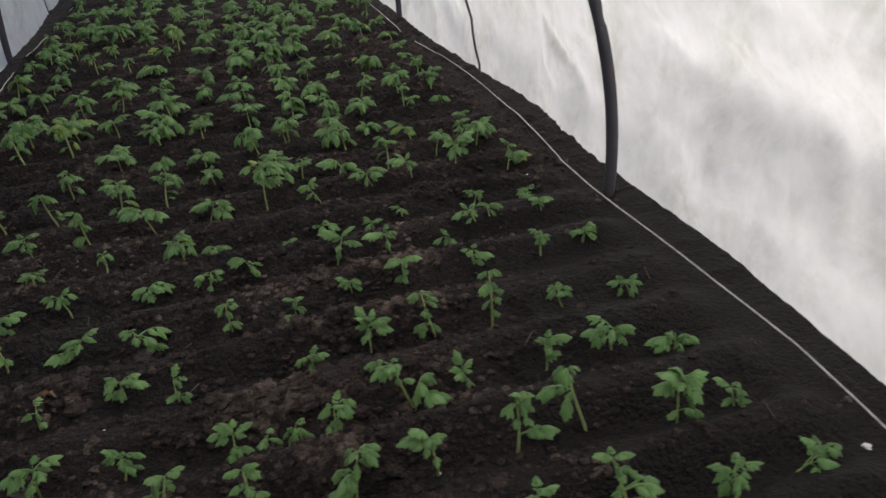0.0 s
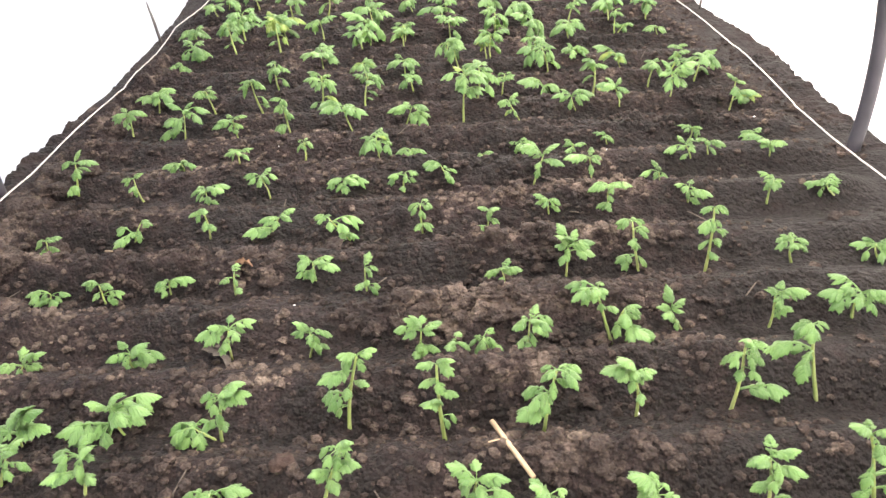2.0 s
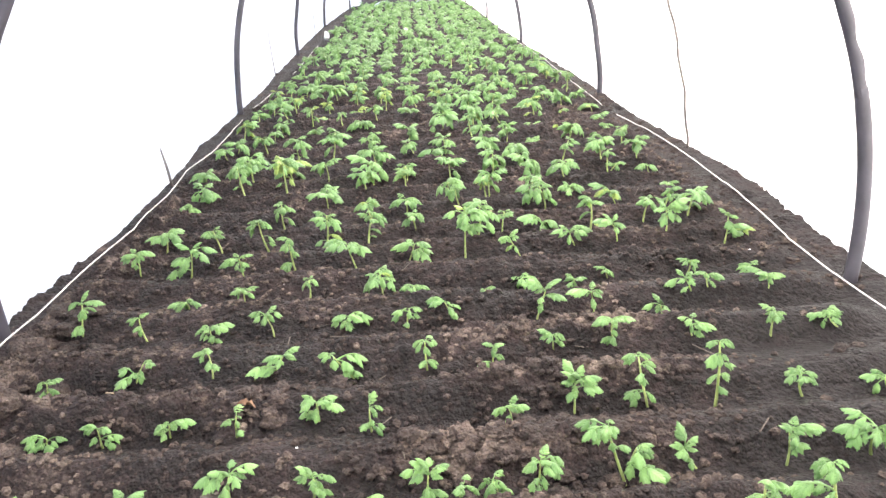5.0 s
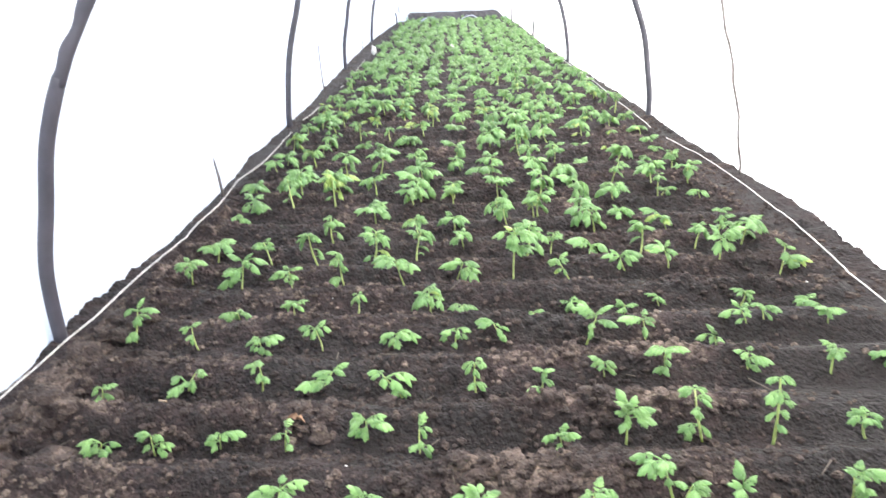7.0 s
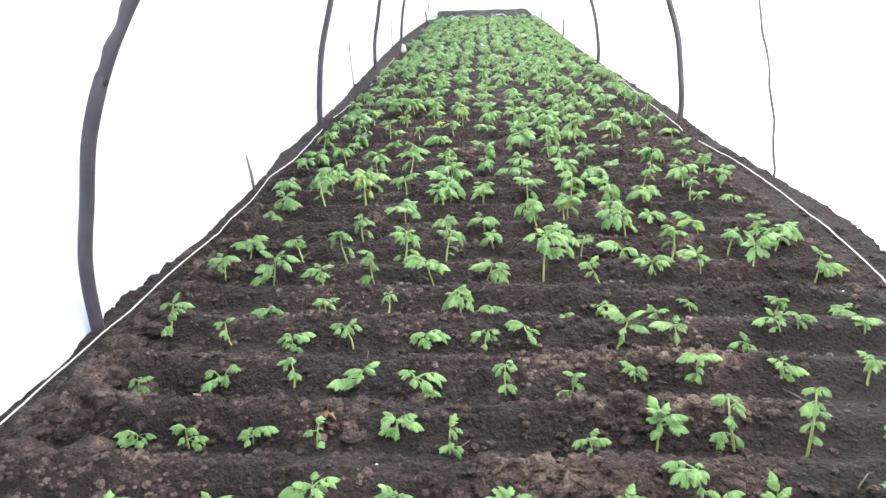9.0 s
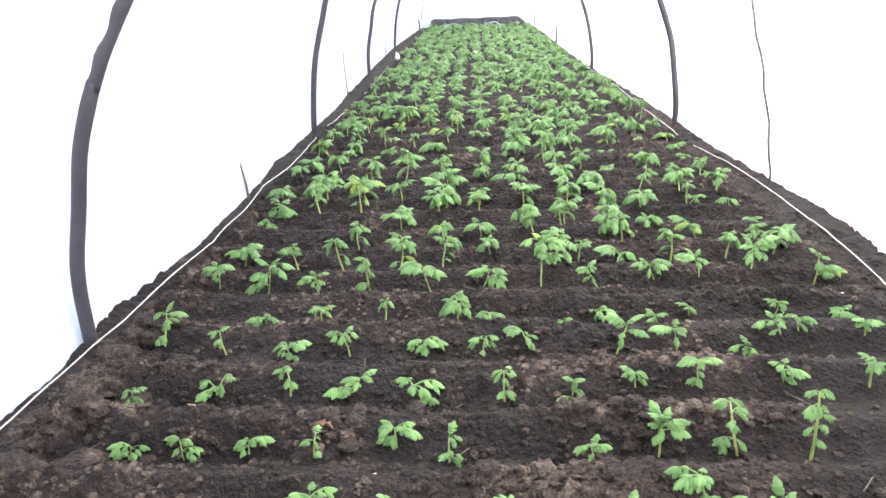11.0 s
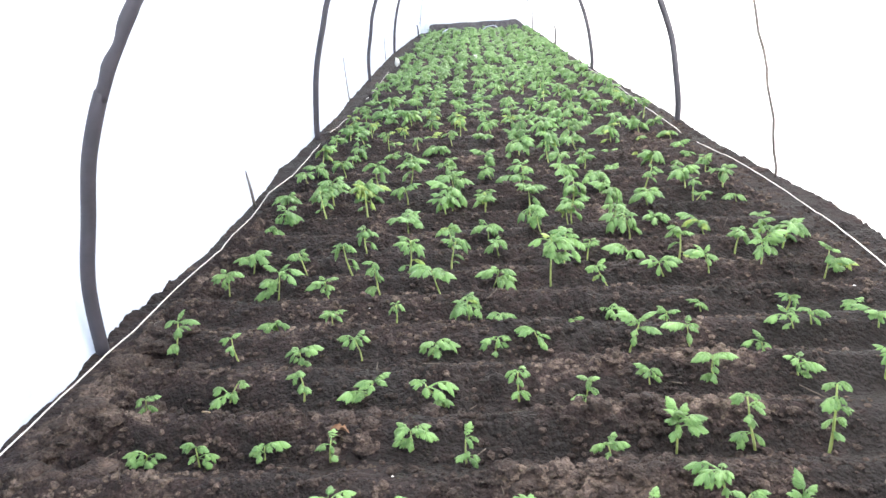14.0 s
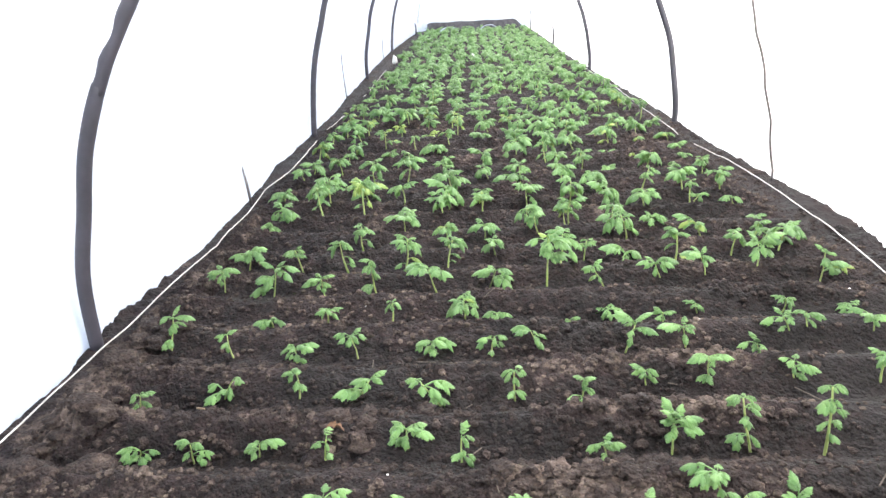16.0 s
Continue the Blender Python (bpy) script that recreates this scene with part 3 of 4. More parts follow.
def leaf_stock(coarse):
    stock = [(kind, leaf_shape(kind, 11 * n + 3, 1.0, coarse)) for n, kind in enumerate(["up"] * 5 + ["flat"] * 6 + ["hang"] * 6)]
    stock += [("slim_" + kind, leaf_shape(kind, 13 * n + 5, 0.92, coarse)) for n, kind in enumerate(["up"] * 3 + ["flat"] * 5 + ["hang"] * 5)]
    return stock + [("young", simple_leaf_shape(90 + n, coarse)) for n in range(3)]


SHAPES = leaf_stock(False)


def set_blade(me, blade):
    me.attributes.new("blade", "FLOAT_VECTOR", "POINT").data.foreach_set("vector", np.asarray(blade, np.float32).reshape(-1))


def leaf_mesh(n, mat):
    v, f, blade = SHAPES[n][1]
    me = bpy.data.meshes.new("leaf")
    me.from_pydata(v, [], f)
    me.materials.append(mat)
    me.polygons.foreach_set("use_smooth", [True] * len(me.polygons))
    set_blade(me, blade)
    return me


GREEN_MESHES = [leaf_mesh(n, LEAF) for n in range(len(SHAPES))]
YELLOW_MESHES = [leaf_mesh(n, YELLOW_LEAF) for n in range(len(SHAPES))]


def pick(r, kind):
    return r.choice([n for n, s in enumerate(SHAPES) if s[0] == kind])


def plan_seedling(r, h, lean, span):
    """Stem points and leaf poses (shape, place, azimuth, tilt, reach) for a seedling of that height, lean and spread."""
    mean = span * 0.66
    hs = max(0.4 * h, h - 0.25 * mean - 0.003)
    top_x, top_y = lean * 0.85, 0.03 * (r.random() - 0.5)
    bow = 0.25 * lean + 0.022 * (r.random() - 0.5)

    def stem(q):
        return Vector((top_x * q ** 1.3 + bow * math.sin(q * math.pi) * 0.4, top_y * q, hs * q))

    right = min(max(lean + span / 2 - top_x, 0.020), 0.060) * 1.15
    left = min(max(span / 2 - lean + top_x, 0.020), 0.060) * 1.15
    low = h < 0.045
    leaves = []
    for az, reach in ((0, right), (180, left)):
        kind = r.choice(["slim_flat", "slim_up", "slim_flat", "slim_hang"]) if not low else r.choice(["slim_flat", "slim_up"])
        leaves.append((pick(r, kind), stem(0.82 + 0.18 * r.random()), az + r.uniform(-35, 35), r.uniform(-28, 18), reach * r.uniform(0.95, 1.15)))
    for az in (-90, 90):
        kind = r.choice(["slim_flat", "slim_hang", "slim_up"])
        leaves.append((pick(r, kind), stem(0.8 + 0.2 * r.random()), az + r.uniform(-45, 45), r.uniform(-25, 16), mean * r.uniform(0.65, 0.95)))
    for n, place, az, tilt, reach in leaves[:4]:
        for _ in range(1 + (r.random() < 0.45)):
            leaves.append((pick(r, r.choice(["slim_flat", "slim_up", "slim_flat", "slim_hang"])), place, az + r.choice((-1, 1)) * r.uniform(25, 50), tilt + r.uniform(-18, 24), reach * r.uniform(0.55, 0.95)))
    leaves.append((pick(r, "slim_flat"), stem(0.97), r.uniform(0, 360), r.uniform(0, 20), mean * 0.75))
    if h > 0.05:
        leaves.append((pick(r, "slim_up"), stem(1.0), r.uniform(0, 360), r.uniform(-8, 14), mean * 0.6))
    if h > 0.075:
        az = r.choice((0, 180)) + r.uniform(-50, 50)
        leaves.append((pick(r, "slim_hang"), stem(0.42 + 0.15 * r.random()), az, r.uniform(-5, 8), mean * 0.85))
    if h > 0.095:
        leaves.append((pick(r, "young"), stem(0.33), r.uniform(0, 360), 5, mean * 0.65))
    return [stem(k / 6) for k in range(7)], leaves


def leaf_pose(place, az, tilt, reach):
    return Matrix.Translation(place) @ Euler((0, -radians(tilt), radians(az)), "XYZ").to_matrix().to_4x4() @ Matrix.Scale(reach, 4)


COUNT = [0]
PLACED = []


def seedling(x, y, h, lean, span, yellow=0.0):
    COUNT[0] += 1
    r = random.Random(1000 + COUNT[0])
    PLACED.append((x, y))
    stem, leaves = plan_seedling(r, h, lean, span)
    root = new("tomato_seedling")
    root.location = (x, y, at_ground(x, y) - 0.003)
    rad = 0.0015 + 0.012 * h
    v, f = tube([stem[0] - Vector((0, 0, 0.008)), *stem], [rad * 1.05] + [rad * (1.0 - 0.09 * k) for k in range(7)], 7)
    link_mesh("stem", v, f, STEM, root)
    for k, (n, place, az, tilt, reach) in enumerate(leaves):
        pale = r.random() < yellow
        ob = new("leaf", (YELLOW_MESHES if pale else GREEN_MESHES)[n])
        ob.parent = root
        ob.matrix_basis = leaf_pose(place, az, tilt, reach)
    if yellow > 0.4:
        label = "young tomato plant with yellowing leaves rooted in dark soil"
    elif h < 0.045:
        label = "small tomato seedling with leaves drooping to the dark soil"
    elif h > 0.085:
        label = "tall green tomato seedling on a pale stem in dark soil"
    else:
        label = "green tomato seedling with lobed leaves in dark soil"
    tagged(root, label, "seedling", "tomato seedlings in the bed")


SLOPES = {"up": 0.2, "flat": -0.25, "hang": -0.73}


def shaped_seedling(x, y, stem_x, stem_z, tips):
    """A seedling by its stem's top and the tips of its leaves: offsets to the right and up from its base."""
    COUNT[0] += 1
    r = random.Random(1000 + COUNT[0])
    PLACED.append((x, y))
    root = new("tomato_seedling")
    root.location = (x, y, at_ground(x, y) - 0.002)
    bow = 0.006 * (r.random() - 0.5)

    def stem(q):
        return Vector((stem_x * q ** 1.15 + bow * math.sin(q * math.pi), 0.006 * (r.random() - 0.5) * q, stem_z * q))

    spine = [stem(k / 6) for k in range(7)]
    rad = 0.0013 + 0.011 * stem_z
    v, f = tube([spine[0] - Vector((0, 0, 0.01)), *spine], [rad * 1.05] + [rad * (1.0 - 0.08 * k) for k in range(7)], 7)
    link_mesh("stem", v, f, STEM, root)
    slant = 0.56 / (1.16 + y)
    yellow = 0.45 if abs(y - 0.22) < 0.03 and (abs(x - 0.07) < 0.03 or abs(x - 0.64) < 0.03 or abs(x - 0.2) < 0.03) else 0.0
    reaches = []
    for tx, tz in tips:
        q = 1.0 if tz > stem_z * 0.75 else min(max((tz + 0.012) / stem_z, 0.3), 0.95)
        a = spine[round(q * 6)]
        dx = tx - a.x
        dy = r.choice((-1, 1)) * r.uniform(0.1, 0.55) * abs(dx)
        if abs(dx) < 0.014:
            dy = -r.uniform(0.012, 0.022) if tz < a.z + 0.004 else r.uniform(0.006, 0.014)
        z = max(tz - dy * slant, 0.004)
        flat = max(math.hypot(dx, dy), 0.010)
        slope = (z - a.z) / flat
        kind = min(SLOPES, key=lambda k: abs(SLOPES[k] - slope))
        n = pick(r, kind if flat > 0.016 or r.random() < 0.6 else "young")
        tilt = math.degrees(math.atan(slope) - math.atan(SLOPES[kind]))
        length = math.hypot(flat, z - a.z) / math.hypot(1, SLOPES[kind])
        reaches.append(length)
        ob = new("leaf", (YELLOW_MESHES if r.random() < yellow else GREEN_MESHES)[n])
        ob.parent = root
        tilt, length = max(-50, min(64, tilt + 6)), min(max(length * (1.17 if y > 0.1 else 1.06), 0.023), 0.056)
        ob.matrix_basis = leaf_pose(a, math.degrees(math.atan2(dy, dx)), tilt, length)
        for _ in range((flat > 0.014) * (1 + (r.random() < 0.5))):
            ob = new("leaf", GREEN_MESHES[pick(r, kind)])
            ob.parent = root
            ob.matrix_basis = leaf_pose(a, math.degrees(math.atan2(-abs(dy) * r.uniform(0.8, 2.6), dx)), tilt + r.uniform(-16, 20), length * r.uniform(0.55, 0.95))
    ob = new("leaf", GREEN_MESHES[pick(r, "flat")])
    ob.parent = root
    ob.matrix_basis = leaf_pose(spine[6], r.uniform(0, 360), r.uniform(-5, 14), 0.62 * sum(reaches) / len(reaches))
    for _ in range(2 if stem_z > 0.045 else 1):
        ob = new("leaf", GREEN_MESHES[pick(r, r.choice(("hang", "flat")))])
        ob.parent = root
        ob.matrix_basis = leaf_pose(spine[r.choice((4, 5, 6))], r.uniform(-125, -55), r.uniform(-12, 8), r.uniform(0.75, 1.05) * sum(reaches) / len(reaches))
    label = "green tomato seedling with lobed leaves in dark soil"
    if yellow > 0.4:
        label = "young tomato plant with yellowing leaves rooted in dark soil"
    elif stem_z > 0.07:
        label = "tall green tomato seedling on a pale stem in dark soil"
    elif stem_z < 0.03:
        label = "small tomato seedling with leaves drooping to the dark soil"
    tagged(root, label, "seedling", "tomato seedlings in the bed")


def plant_row(plants):
    """Plants of one row: x, y, height, lean to the right, spread, and how many of the leaves have yellowed."""
    for x, y, h, lean, span, *pale in plants:
        yellow = 0.7 if (abs(y - 0.22) < 0.02 and (abs(x - 0.07) < 0.02 or abs(x - 0.64) < 0.02 or abs(x - 0.2) < 0.02)) else 0.004
        seedling(x, y, h, lean, span * (1.14 if y > 0.1 else 1.0), pale[0] if pale else yellow)


shaped_seedling(-0.572, -0.326, 0.004, 0.019, [(-0.027, 0.008), (-0.010, -0.003), (0.015, -0.006), (0.029, 0.001)])
shaped_seedling(-0.487, -0.336, -0.001, 0.034, [(-0.028, 0.020), (-0.012, 0.038), (0.026, 0.005), (0.014, 0.027)])
shaped_seedling(-0.393, -0.330, 0.003, 0.024, [(-0.024, 0.002), (-0.010, 0.019), (0.038, 0.020), (0.022, 0.028)])
shaped_seedling(-0.295, -0.343, 0.004, 0.036, [(-0.015, 0.019), (0.012, 0.003), (0.004, 0.043)])
shaped_seedling(-0.179, -0.329, -0.001, 0.033, [(-0.029, 0.005), (-0.030, 0.021), (0.038, 0.018), (0.025, 0.040), (-0.015, 0.043)])
shaped_seedling(-0.102, -0.365, 0.000, 0.047, [(0.005, 0.067), (0.018, 0.043), (-0.010, 0.013), (0.017, -0.010)])
shaped_seedling(0.094, -0.347, -0.002, 0.026, [(-0.010, -0.014), (-0.028, 0.020), (0.027, 0.021), (0.008, 0.042)])
shaped_seedling(0.188, -0.335, 0.000, 0.052, [(-0.018, 0.070), (-0.010, 0.092), (0.037, 0.031), (0.013, 0.079), (0.034, 0.056), (-0.015, 0.052)])
shaped_seedling(0.296, -0.332, -0.018, 0.086, [(-0.043, 0.080), (0.014, 0.062), (0.003, 0.077), (-0.037, 0.015), (0.006, 0.002), (-0.020, 0.045)])
shaped_seedling(0.392, -0.341, -0.004, 0.109, [(-0.024, 0.104), (0.020, 0.090), (-0.028, 0.070), (0.017, 0.066), (-0.015, 0.043), (0.015, 0.051), (0.002, 0.018)])
shaped_seedling(-0.620, -0.211, 0.006, 0.038, [(-0.011, 0.034), (0.026, 0.043), (-0.005, 0.005), (0.019, 0.012)])
shaped_seedling(-0.491, -0.183, 0.018, 0.035, [(0.034, 0.029), (-0.036, -0.015), (-0.002, 0.005)])
shaped_seedling(-0.364, -0.197, -0.001, 0.052, [(-0.017, 0.045), (0.010, 0.049), (0.015, 0.013), (0.000, 0.019)])
shaped_seedling(-0.265, -0.193, 0.016, 0.029, [(0.040, 0.044), (0.036, 0.018), (-0.012, 0.024), (-0.037, -0.001), (-0.012, -0.012)])
shaped_seedling(-0.137, -0.216, -0.029, 0.044, [(-0.055, 0.045), (-0.032, 0.051), (0.019, 0.025), (0.013, -0.003), (-0.009, 0.000)])
shaped_seedling(-0.021, -0.209, -0.001, 0.054, [(-0.023, 0.039), (0.021, 0.043), (-0.012, 0.005), (0.016, 0.008), (0.003, 0.061)])
shaped_seedling(0.084, -0.203, 0.003, 0.044, [(-0.014, 0.051), (0.016, 0.045), (0.019, 0.017), (-0.026, 0.005), (0.004, 0.005)])
shaped_seedling(0.189, -0.174, -0.002, 0.028, [(-0.025, 0.039), (-0.022, 0.021), (0.023, 0.014), (0.015, 0.002)])
shaped_seedling(0.291, -0.175, -0.007, 0.049, [(-0.029, 0.050), (0.024, 0.045), (-0.041, 0.037), (-0.023, 0.003), (-0.009, 0.005)])
shaped_seedling(0.422, -0.170, -0.004, 0.030, [(-0.024, 0.035), (-0.000, 0.035), (0.032, 0.008), (0.013, -0.000)])
shaped_seedling(-0.642, -0.025, 0.015, 0.066, [(-0.019, 0.050), (0.027, 0.091), (0.054, 0.065), (0.034, 0.045), (-0.009, 0.003), (0.008, 0.002)])
shaped_seedling(-0.520, -0.047, -0.006, 0.046, [(-0.023, 0.041), (-0.008, 0.021), (0.013, 0.055)])
shaped_seedling(-0.399, -0.067, 0.000, 0.028, [(-0.034, 0.015), (-0.013, 0.035), (0.039, 0.030), (0.020, -0.004), (0.006, 0.006)])
shaped_seedling(-0.292, -0.054, -0.009, 0.043, [(-0.042, 0.039), (0.020, 0.033), (-0.021, 0.023), (0.002, 0.056)])
shaped_seedling(-0.164, -0.047, 0.006, 0.025, [(-0.025, 0.012), (-0.005, 0.007), (0.032, 0.030), (0.047, 0.010)])
shaped_seedling(-0.051, -0.052, 0.004, 0.041, [(-0.030, 0.020), (-0.002, 0.005), (0.028, 0.035), (0.025, 0.016)])
shaped_seedling(0.037, -0.048, -0.020, 0.032, [(-0.055, 0.033), (-0.035, 0.041), (0.012, 0.011), (-0.002, -0.002)])
shaped_seedling(0.182, -0.055, 0.015, 0.055, [(-0.025, 0.072), (0.038, 0.076), (0.019, 0.063), (0.050, 0.030)])
shaped_seedling(0.289, -0.044, -0.006, 0.039, [(0.019, 0.033), (-0.025, 0.028), (-0.050, 0.038), (-0.002, 0.050)])
shaped_seedling(0.405, -0.066, -0.001, 0.028, [(-0.029, 0.020), (0.005, -0.000), (0.008, 0.014), (-0.011, 0.052)])
shaped_seedling(0.476, -0.021, -0.013, 0.028, [(-0.046, 0.012), (-0.025, 0.045), (-0.017, -0.002), (-0.000, 0.039)])
shaped_seedling(0.509, -0.016, -0.006, 0.030, [(0.026, 0.013), (0.003, 0.002), (-0.022, 0.029)])
shaped_seedling(0.622, -0.022, -0.010, 0.030, [(-0.042, 0.048), (-0.021, 0.028), (0.018, 0.024)])
shaped_seedling(-0.623, 0.224, 0.002, 0.051, [(-0.032, 0.032), (0.037, 0.036), (-0.009, 0.060), (0.007, 0.028)])
shaped_seedling(-0.514, 0.214, 0.011, 0.064, [(-0.013, 0.084), (0.029, 0.083), (0.050, 0.054), (-0.061, 0.007), (-0.033, 0.033)])
shaped_seedling(-0.403, 0.213, -0.003, 0.049, [(-0.040, 0.030), (0.021, 0.055), (0.015, 0.029), (-0.012, 0.058)])
shaped_seedling(-0.289, 0.212, -0.008, 0.091, [(-0.029, 0.092), (0.002, 0.072), (-0.029, 0.060), (0.008, 0.046), (-0.035, 0.014), (-0.023, -0.010)])
shaped_seedling(-0.159, 0.218, -0.018, 0.066, [(-0.088, 0.051), (-0.063, 0.068), (-0.032, 0.073), (0.028, 0.038), (0.003, 0.059)])
shaped_seedling(-0.049, 0.232, 0.015, 0.043, [(-0.031, 0.025), (-0.019, 0.037), (0.048, 0.035), (0.056, 0.009), (0.006, 0.056)])
shaped_seedling(0.075, 0.233, 0.004, 0.103, [(-0.043, 0.086), (-0.010, 0.129), (0.049, 0.089), (0.043, 0.064), (0.031, 0.127), (-0.016, 0.066), (0.026, 0.051)])
shaped_seedling(0.198, 0.224, -0.028, 0.053, [(-0.051, 0.047), (-0.033, 0.021), (-0.010, 0.069), (-0.006, 0.048)])
shaped_seedling(0.318, 0.246, -0.012, 0.033, [(-0.049, 0.024), (-0.030, 0.047), (0.034, 0.025), (0.011, 0.045)])
shaped_seedling(0.413, 0.249, -0.012, 0.042, [(-0.054, 0.050), (-0.031, 0.062), (0.011, 0.028), (-0.002, 0.061)])
shaped_seedling(0.527, 0.263, -0.003, 0.052, [(-0.032, 0.047), (-0.024, 0.079), (0.035, 0.025), (0.073, 0.056), (0.036, 0.070)])
shaped_seedling(0.648, 0.232, 0.002, 0.066, [(-0.014, 0.082), (0.012, 0.060), (0.040, 0.014), (0.053, 0.020)])
shaped_seedling(-0.534, -0.497, 0.009, 0.015, [(-0.021, 0.010), (0.008, 0.038), (0.037, 0.034), (0.024, 0.008)])
shaped_seedling(-0.395, -0.490, 0.005, 0.028, [(-0.025, 0.011), (-0.006, 0.043), (0.032, 0.038), (0.039, 0.011), (0.026, -0.010), (0.000, 0.001)])
shaped_seedling(-0.273, -0.477, 0.005, 0.051, [(-0.032, 0.043), (-0.014, 0.058), (0.036, 0.058), (0.020, 0.043), (0.006, 0.068)])
shaped_seedling(-0.172, -0.483, 0.006, 0.042, [(-0.017, 0.039), (-0.010, 0.058), (0.035, 0.029), (0.028, 0.008), (0.017, 0.014)])
shaped_seedling(-0.027, -0.502, 0.001, 0.046, [(-0.033, 0.047), (-0.017, 0.068), (0.026, 0.058), (0.003, 0.071), (0.021, 0.013), (-0.007, 0.004)])
shaped_seedling(0.013, -0.513, 0.001, 0.021, [(-0.009, 0.012), (0.016, 0.008), (0.006, 0.036)])
shaped_seedling(0.057, -0.497, -0.006, 0.029, [(-0.025, 0.012), (0.005, 0.037), (0.018, 0.006), (0.010, -0.001)])
shaped_seedling(0.101, -0.518, 0.004, 0.053, [(-0.018, 0.040), (0.037, 0.049), (0.027, 0.038), (-0.010, 0.013), (0.000, 0.001), (0.014, 0.074)])
shaped_seedling(0.220, -0.482, -0.026, 0.090, [(-0.060, 0.090), (-0.036, 0.079), (-0.018, 0.097), (-0.001, 0.055)])
shaped_seedling(0.225, -0.475, 0.009, 0.048, [(0.022, 0.049), (0.048, -0.007), (0.035, 0.024)])
shaped_seedling(0.316, -0.468, -0.019, 0.033, [(-0.024, 0.073), (-0.003, 0.048), (-0.037, 0.040), (-0.032, 0.024)])
shaped_seedling(0.428, -0.475, -0.004, 0.054, [(-0.021, 0.064), (0.032, 0.053), (0.008, 0.073), (0.013, 0.027), (0.003, 0.024)])
shaped_seedling(-0.481, -0.610, 0.008, 0.029, [(-0.055, 0.010), (-0.023, 0.028), (0.008, 0.053), (0.060, 0.062), (0.050, 0.025), (0.022, 0.016)])
shaped_seedling(-0.367, -0.603, -0.007, 0.037, [(-0.062, 0.005), (-0.026, 0.007), (-0.024, 0.049), (0.013, 0.061), (0.041, 0.023), (0.040, 0.048)])
shaped_seedling(-0.253, -0.621, 0.014, 0.070, [(0.046, 0.069), (0.041, 0.085), (-0.016, 0.058), (0.026, 0.058), (-0.010, 0.024), (0.014, 0.019)])
shaped_seedling(-0.259, -0.621, -0.019, 0.023, [(-0.054, 0.015), (-0.046, -0.021), (-0.015, 0.003), (-0.014, 0.028)])
shaped_seedling(-0.112, -0.608, 0.019, 0.109, [(0.001, 0.109), (0.033, 0.112), (-0.019, 0.074), (0.030, 0.063), (0.001, 0.089), (-0.027, 0.047), (-0.015, 0.023)])
shaped_seedling(-0.004, -0.632, -0.005, 0.114, [(-0.024, 0.113), (0.012, 0.116), (-0.024, 0.083), (0.011, 0.093), (-0.018, 0.052), (0.015, 0.027), (0.014, 0.066)])
shaped_seedling(0.108, -0.627, 0.010, 0.092, [(-0.002, 0.098), (0.041, 0.084), (0.033, 0.074), (-0.007, 0.072), (0.025, 0.063), (-0.034, 0.030), (-0.028, 0.052)])
shaped_seedling(0.214, -0.617, -0.009, 0.071, [(-0.047, 0.074), (-0.033, 0.089), (-0.017, 0.061), (0.011, 0.068), (0.002, 0.058)])
shaped_seedling(0.324, -0.614, -0.002, 0.103, [(-0.011, 0.099), (0.018, 0.090), (0.025, 0.071), (-0.023, 0.070), (-0.010, 0.049), (0.047, 0.025)])
shaped_seedling(0.426, -0.606, -0.033, 0.116, [(-0.050, 0.104), (-0.014, 0.106), (-0.039, 0.074), (-0.071, 0.067), (-0.051, 0.090)])
shaped_seedling(-0.457, -0.687, 0.018, 0.039, [(0.006, 0.054), (0.034, 0.019), (0.036, 0.063), (0.000, 0.023)])
shaped_seedling(-0.369, -0.699, 0.011, 0.053, [(-0.019, 0.048), (0.030, 0.059), (0.017, 0.078), (0.021, 0.021), (-0.020, 0.021)])
shaped_seedling(-0.128, -0.722, 0.026, 0.083, [(0.002, 0.070), (0.042, 0.059), (0.035, 0.086), (-0.004, 0.048), (0.018, 0.023)])
shaped_seedling(0.018, -0.739, 0.005, 0.056, [(-0.021, 0.080), (0.006, 0.084), (-0.012, 0.040), (0.038, 0.025), (0.033, 0.055), (0.012, 0.019)])
shaped_seedling(0.092, -0.745, -0.001, 0.041, [(-0.020, 0.050), (0.018, 0.042), (-0.012, 0.062), (0.008, 0.019)])
shaped_seedling(0.205, -0.746, -0.009, 0.034, [(-0.040, 0.059), (-0.008, 0.047), (-0.031, 0.028), (0.016, 0.014), (0.002, 0.039)])
shaped_seedling(0.301, -0.758, -0.014, 0.091, [(-0.037, 0.083), (0.006, 0.096), (-0.011, 0.104), (0.019, 0.061), (-0.028, 0.049), (0.034, 0.016)])
shaped_seedling(0.410, -0.753, -0.032, 0.109, [(-0.056, 0.122), (-0.020, 0.104), (-0.032, 0.071), (0.001, 0.079), (0.032, 0.047), (-0.024, 0.005), (0.021, -0.003)])
shaped_seedling(0.547, -0.637, -0.006, 0.074, [(-0.059, 0.088), (-0.045, 0.060), (-0.022, 0.102), (0.023, 0.079), (0.035, 0.054), (-0.019, 0.018), (0.031, -0.004)])
shaped_seedling(0.634, -0.639, -0.011, 0.036, [(-0.033, 0.062), (0.011, 0.037), (-0.024, 0.008), (0.011, 0.002)])
shaped_seedling(0.629, -0.765, 0.028, 0.021, [(0.002, 0.060), (0.067, 0.016), (0.051, -0.004), (0.029, 0.049)])
shaped_seedling(0.633, -0.499, -0.003, 0.020, [(-0.047, 0.022), (-0.024, 0.037), (0.044, -0.003), (0.017, 0.024)])
